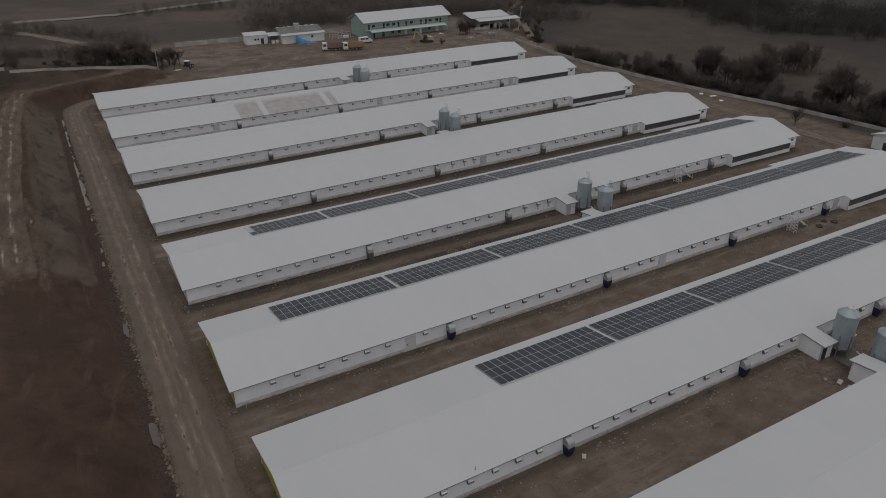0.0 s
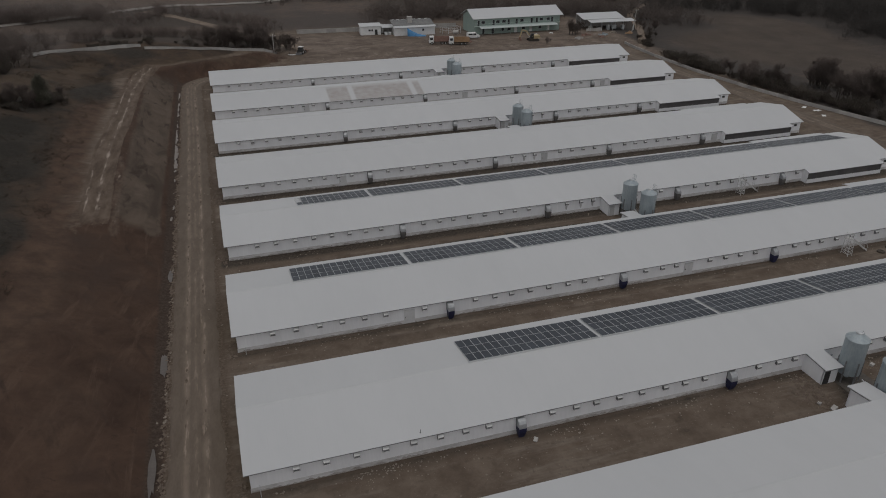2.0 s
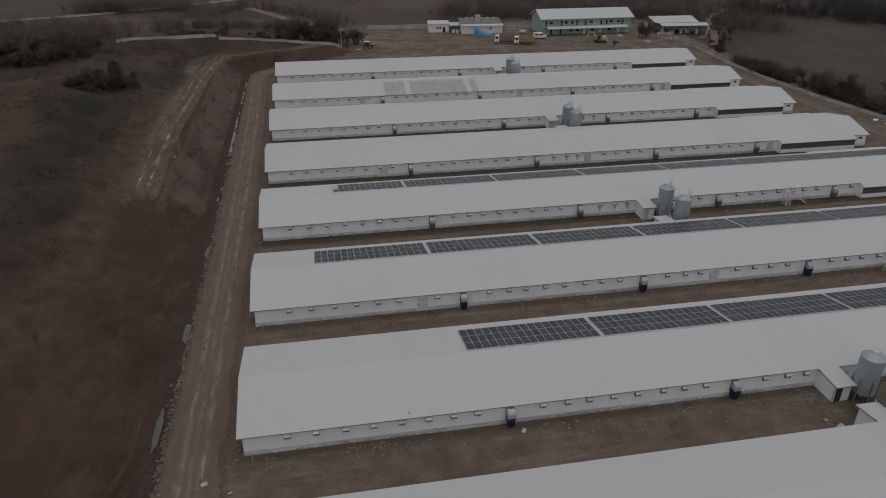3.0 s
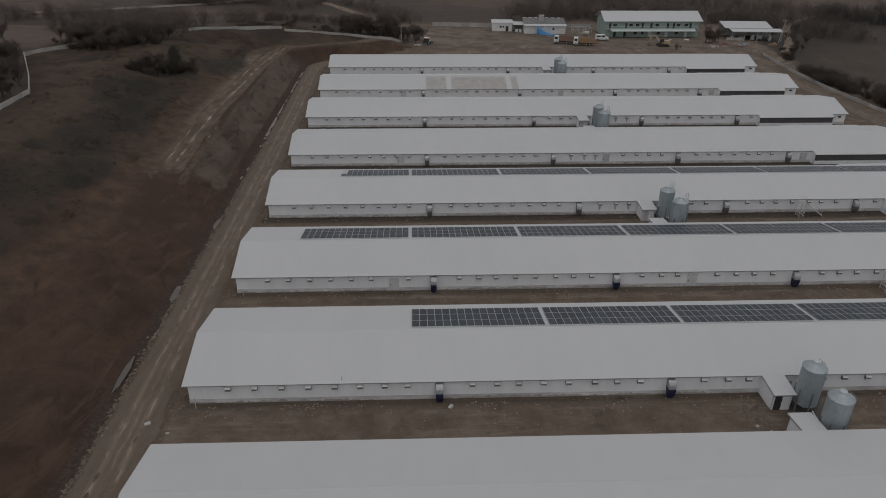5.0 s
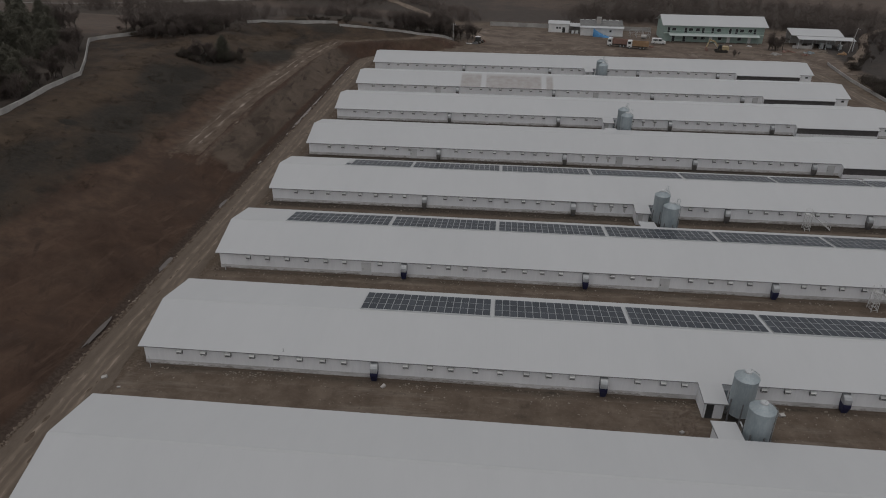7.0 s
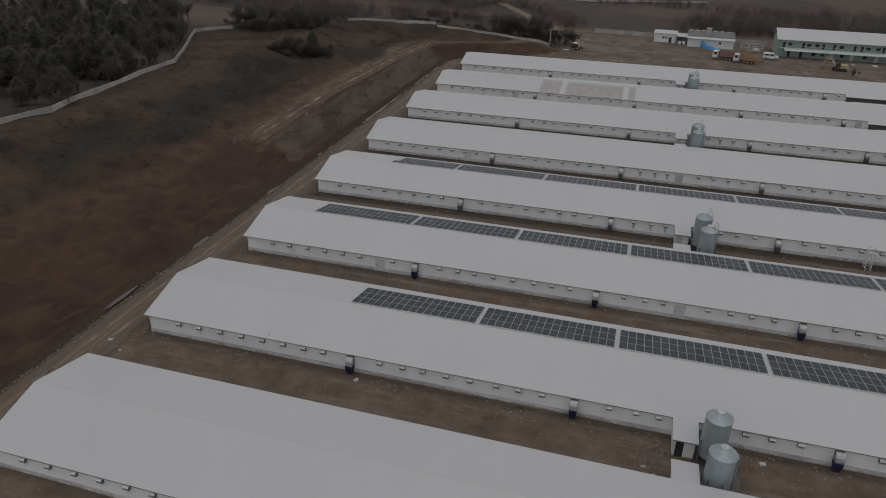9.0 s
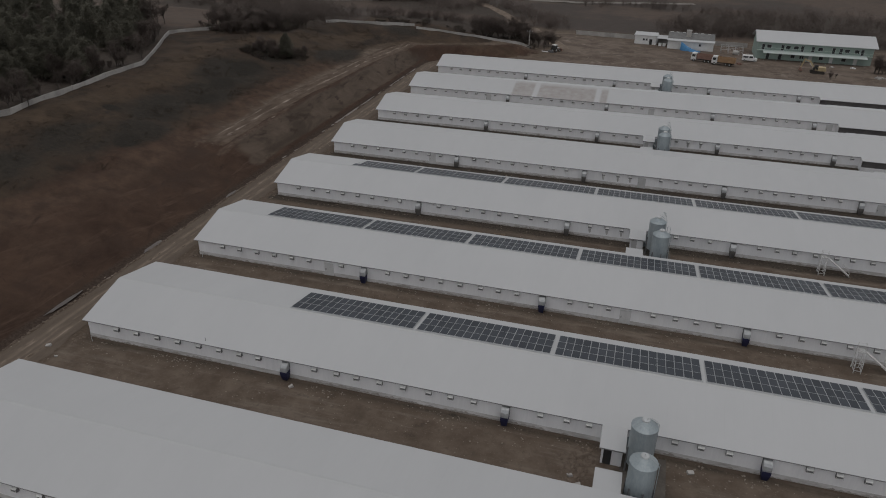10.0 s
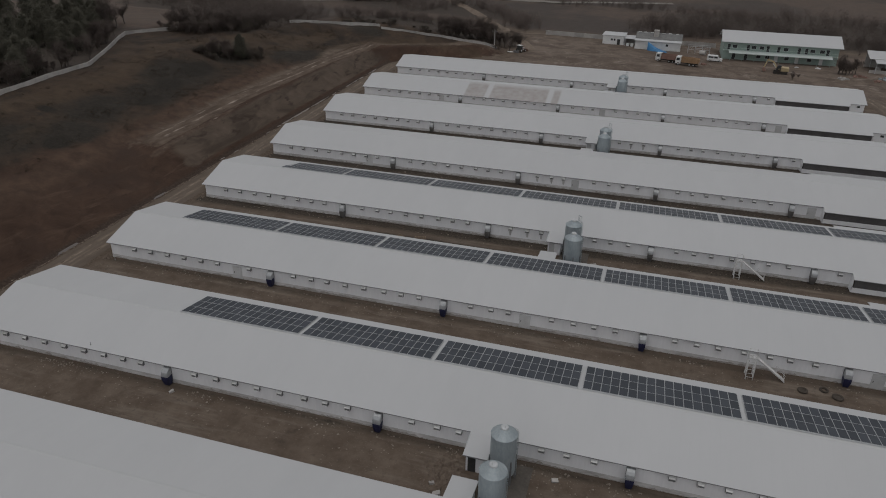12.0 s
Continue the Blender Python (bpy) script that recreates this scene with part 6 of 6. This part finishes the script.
def road_edges(rng):
    y = rng.uniform(20, 225)
    return (rng.normal(1.9, 0.35) if rng.random() < 0.72 else rng.normal(8.3, 0.7)), y


def road_foot(rng):
    y = rng.uniform(18, 222)
    return 1.95 + 0.5 * noise.noise(Vector((0, y / 3, 7))) + rng.normal(0, 0.22), y


def shed_ends(rng):
    f = list(FRONTS.values())[rng.integers(1, 8)]
    return rng.normal(9.9, 0.45), f + rng.normal(0.5, 1.8)


def on_track(rng):
    y = rng.uniform(104, 222)
    return -10 + rng.normal(0, 1.6), y


def in_yard(rng):
    return rng.uniform(48, 168), rng.uniform(234, 272)


def churned(rng):
    return rng.normal(77.3, 0.9), rng.normal(40.6, 1.6)


stones("churned_clods", 260, 12, churned, 0.07, 0.42, CLOD, "heaped brown clods before the feed room")
stones("rubble_by_walls", 1700, 1, beside_walls, 0.035, 0.18, STONE, "scattered pale rubble along the shed walls")
stones("pebbles", 3400, 2, between, 0.03, 0.13, STONE, "small pale stones strewn over the mud")
stones("roadside_stones", 500, 3, road_edges, 0.04, 0.26, STONE, "stones and clods along the dirt road edges")
stones("road_clods", 3600, 9, road_foot, 0.05, 0.30, CLOD, "brown earth clods heaped along the road edge")
stones("shed_end_clods", 700, 10, shed_ends, 0.05, 0.30, CLOD, "brown clods and rubble by the shed ends")
stones("track_rubble", 170, 4, on_track, 0.04, 0.2, CLOD, "pale rubble on the upper earth track")
stones("yard_stones", 500, 5, in_yard, 0.06, 0.22, STONE, "loose stones in the gravel yard")




def weeds(name, count, seed, place, tall, material, label):
    """Low dead tufts: a few crossed slivers each."""
    rng, rnd = np.random.default_rng(seed), random.Random(seed)
    s = Shape()
    for _ in range(count):
        x, y = place(rng)
        h = tall * rng.uniform(0.5, 1.4)
        clump(s, Vector((x, y, lie(x, y) + 0.35 * h)), h * 1.6, 12, rnd, 0.5, h * 0.55, 0.22)
    return tagged(new(name, s.data(name, material)), label, "weeds", kind="stuff")


def on_hillside(rng):
    while True:
        x, y = rng.uniform(-48, -17), rng.uniform(66, 236)
        if noise.noise(Vector((x / 6, y / 9, 4))) > rng.uniform(-0.15, 0.45) and x > np.interp(y, [66, 88, 136, 150, 180], [-44, -40, -45, -48, -48]):
            return x, y


def wall_foot(rng):
    key = "CCDDEFG"[rng.integers(0, 7)]
    while True:
        x = rng.uniform(12, 126)
        if noise.noise(Vector((x / 6, ord(key), 8))) > rng.uniform(-0.1, 0.4):
            return beside_shed(key, x, -abs(rng.normal(0.2, 0.8)) - 0.05)


weeds("hillside_scrub", 3000, 21, on_hillside, 0.30, DEAD_WEED, "low dead weeds and scrub over the hillside")
weeds("wall_foot_weeds", 450, 22, wall_foot, 0.2, DEAD_WEED, "low dull weeds along the damp wall feet")

# ---------------------------------------------------------------- small things on the mud
def pallet(x, y, turn):
    root = thing("pallet", (x, y, lie(x, y)), turn, "weathered brown wooden pallet lying on the mud", "pallet")
    wood = bpy.data.materials.get("weathered_wood") or surface("weathered_wood", (0.13, 0.095, 0.065), (0.24, 0.18, 0.13), 1.5, 9, 0.9, by_object=0.15)
    for i in range(7):
        part("slat", Shape().box(-0.05, 0.05, -0.7, 0.7, 0.12, 0.145).data("slat", wood), root, (-0.9 + 0.3 * i, 0, 0))
    for v in (-0.6, 0, 0.6):
        part("bearer", Shape().box(-1.0, 1.0, -0.05, 0.05, 0.0, 0.12).data("bearer", wood), root, (0, v, 0))


pallet(57.0, 93.2, 12)
pallet(53.5, 92.6, -35)


def block(x, y, size, label):
    r = random.Random(int(x * 10))
    s = Shape()
    m = pose(0, 0, size * 0.3, r.uniform(-15, 15), r.uniform(-15, 15), r.uniform(0, 90))
    c = Shape().box(-size, size, -size * 0.7, size * 0.7, -size * 0.45, size * 0.4)
    s.add([m @ (Vector(p) * r.uniform(0.85, 1.1)) for p in c.v], c.f)
    ob = new("stone_block", s.data("stone_block", CONCRETE))
    ob.matrix_basis = pose(x, y, lie(x, y))
    tagged(ob, label, "block", "pale broken blocks on the ground")


for x, y, size in ((6.9, 41.2, 0.33), (76.6, 38.7, 0.28), (77.5, 37.4, 0.4), (88.9, 42.9, 0.35), (77.9, 36.4, 0.22), (87.6, 91.9, 0.7), (41.6, 43.2, 0.3), (9.6, 39.6, 0.2)):
    block(x, y, size, "pale broken concrete block lying on the mud")


def stake(x, y, tall):
    s = Shape().rod((0, 0, -0.2), (0.02, 0, tall), 0.045, 0.035, 6)
    ob = new("marker_post", s.data("marker_post", FRAME))
    ob.matrix_basis = pose(x, y, lie(x, y))
    tagged(ob, "thin grey marker post beside the shed corner", "post")


def scrap_sheet(x, y, turn, long):
    s = Shape().along_y([(-long / 2, 0.03), (-long / 4, 0.16), (0, 0.10), (long / 4, 0.20), (long / 2, 0.05), (long / 2, 0.08), (long / 4, 0.23), (0, 0.13), (-long / 4, 0.19), (-long / 2, 0.06)], -0.5, 0.5)
    ob = new("scrap_sheet", s.data("scrap_sheet", WHITE))
    ob.matrix_basis = pose(x, y, lie(x, y) - 0.02, 0, 0, turn)
    tagged(ob, "bent white roofing sheet lying beside the lane", "sheet", "scrap roofing sheets")


scrap_sheet(168.6, 143.4, 30, 1.6)
scrap_sheet(169.6, 139.6, -15, 2.2)
scrap_sheet(167.6, 135.2, 70, 1.2)
stake(11.6, 43.9, 1.7)
stake(11.7, 69.6, 1.2)


def roof_stub(x, dy):
    """A thin stub of pipe left standing on the front roof slope."""
    wx, wy = beside_shed("A", x, dy)
    s = Shape().rod((0, 0, -0.03), (0.03, 0, 0.42), 0.03, 0.025, 6).turned([(0.09, -0.02), (0.09, 0.03), (0.03, 0.06)], sides=8)
    ob = new("pipe_stub", s.data("pipe_stub", VENT))
    ob.matrix_basis = pose(wx, wy, EAVE + SLOPE * dy)
    tagged(ob, "thin grey pipe stub standing on the roof", "pipe")


roof_stub(28.75, 0.6)
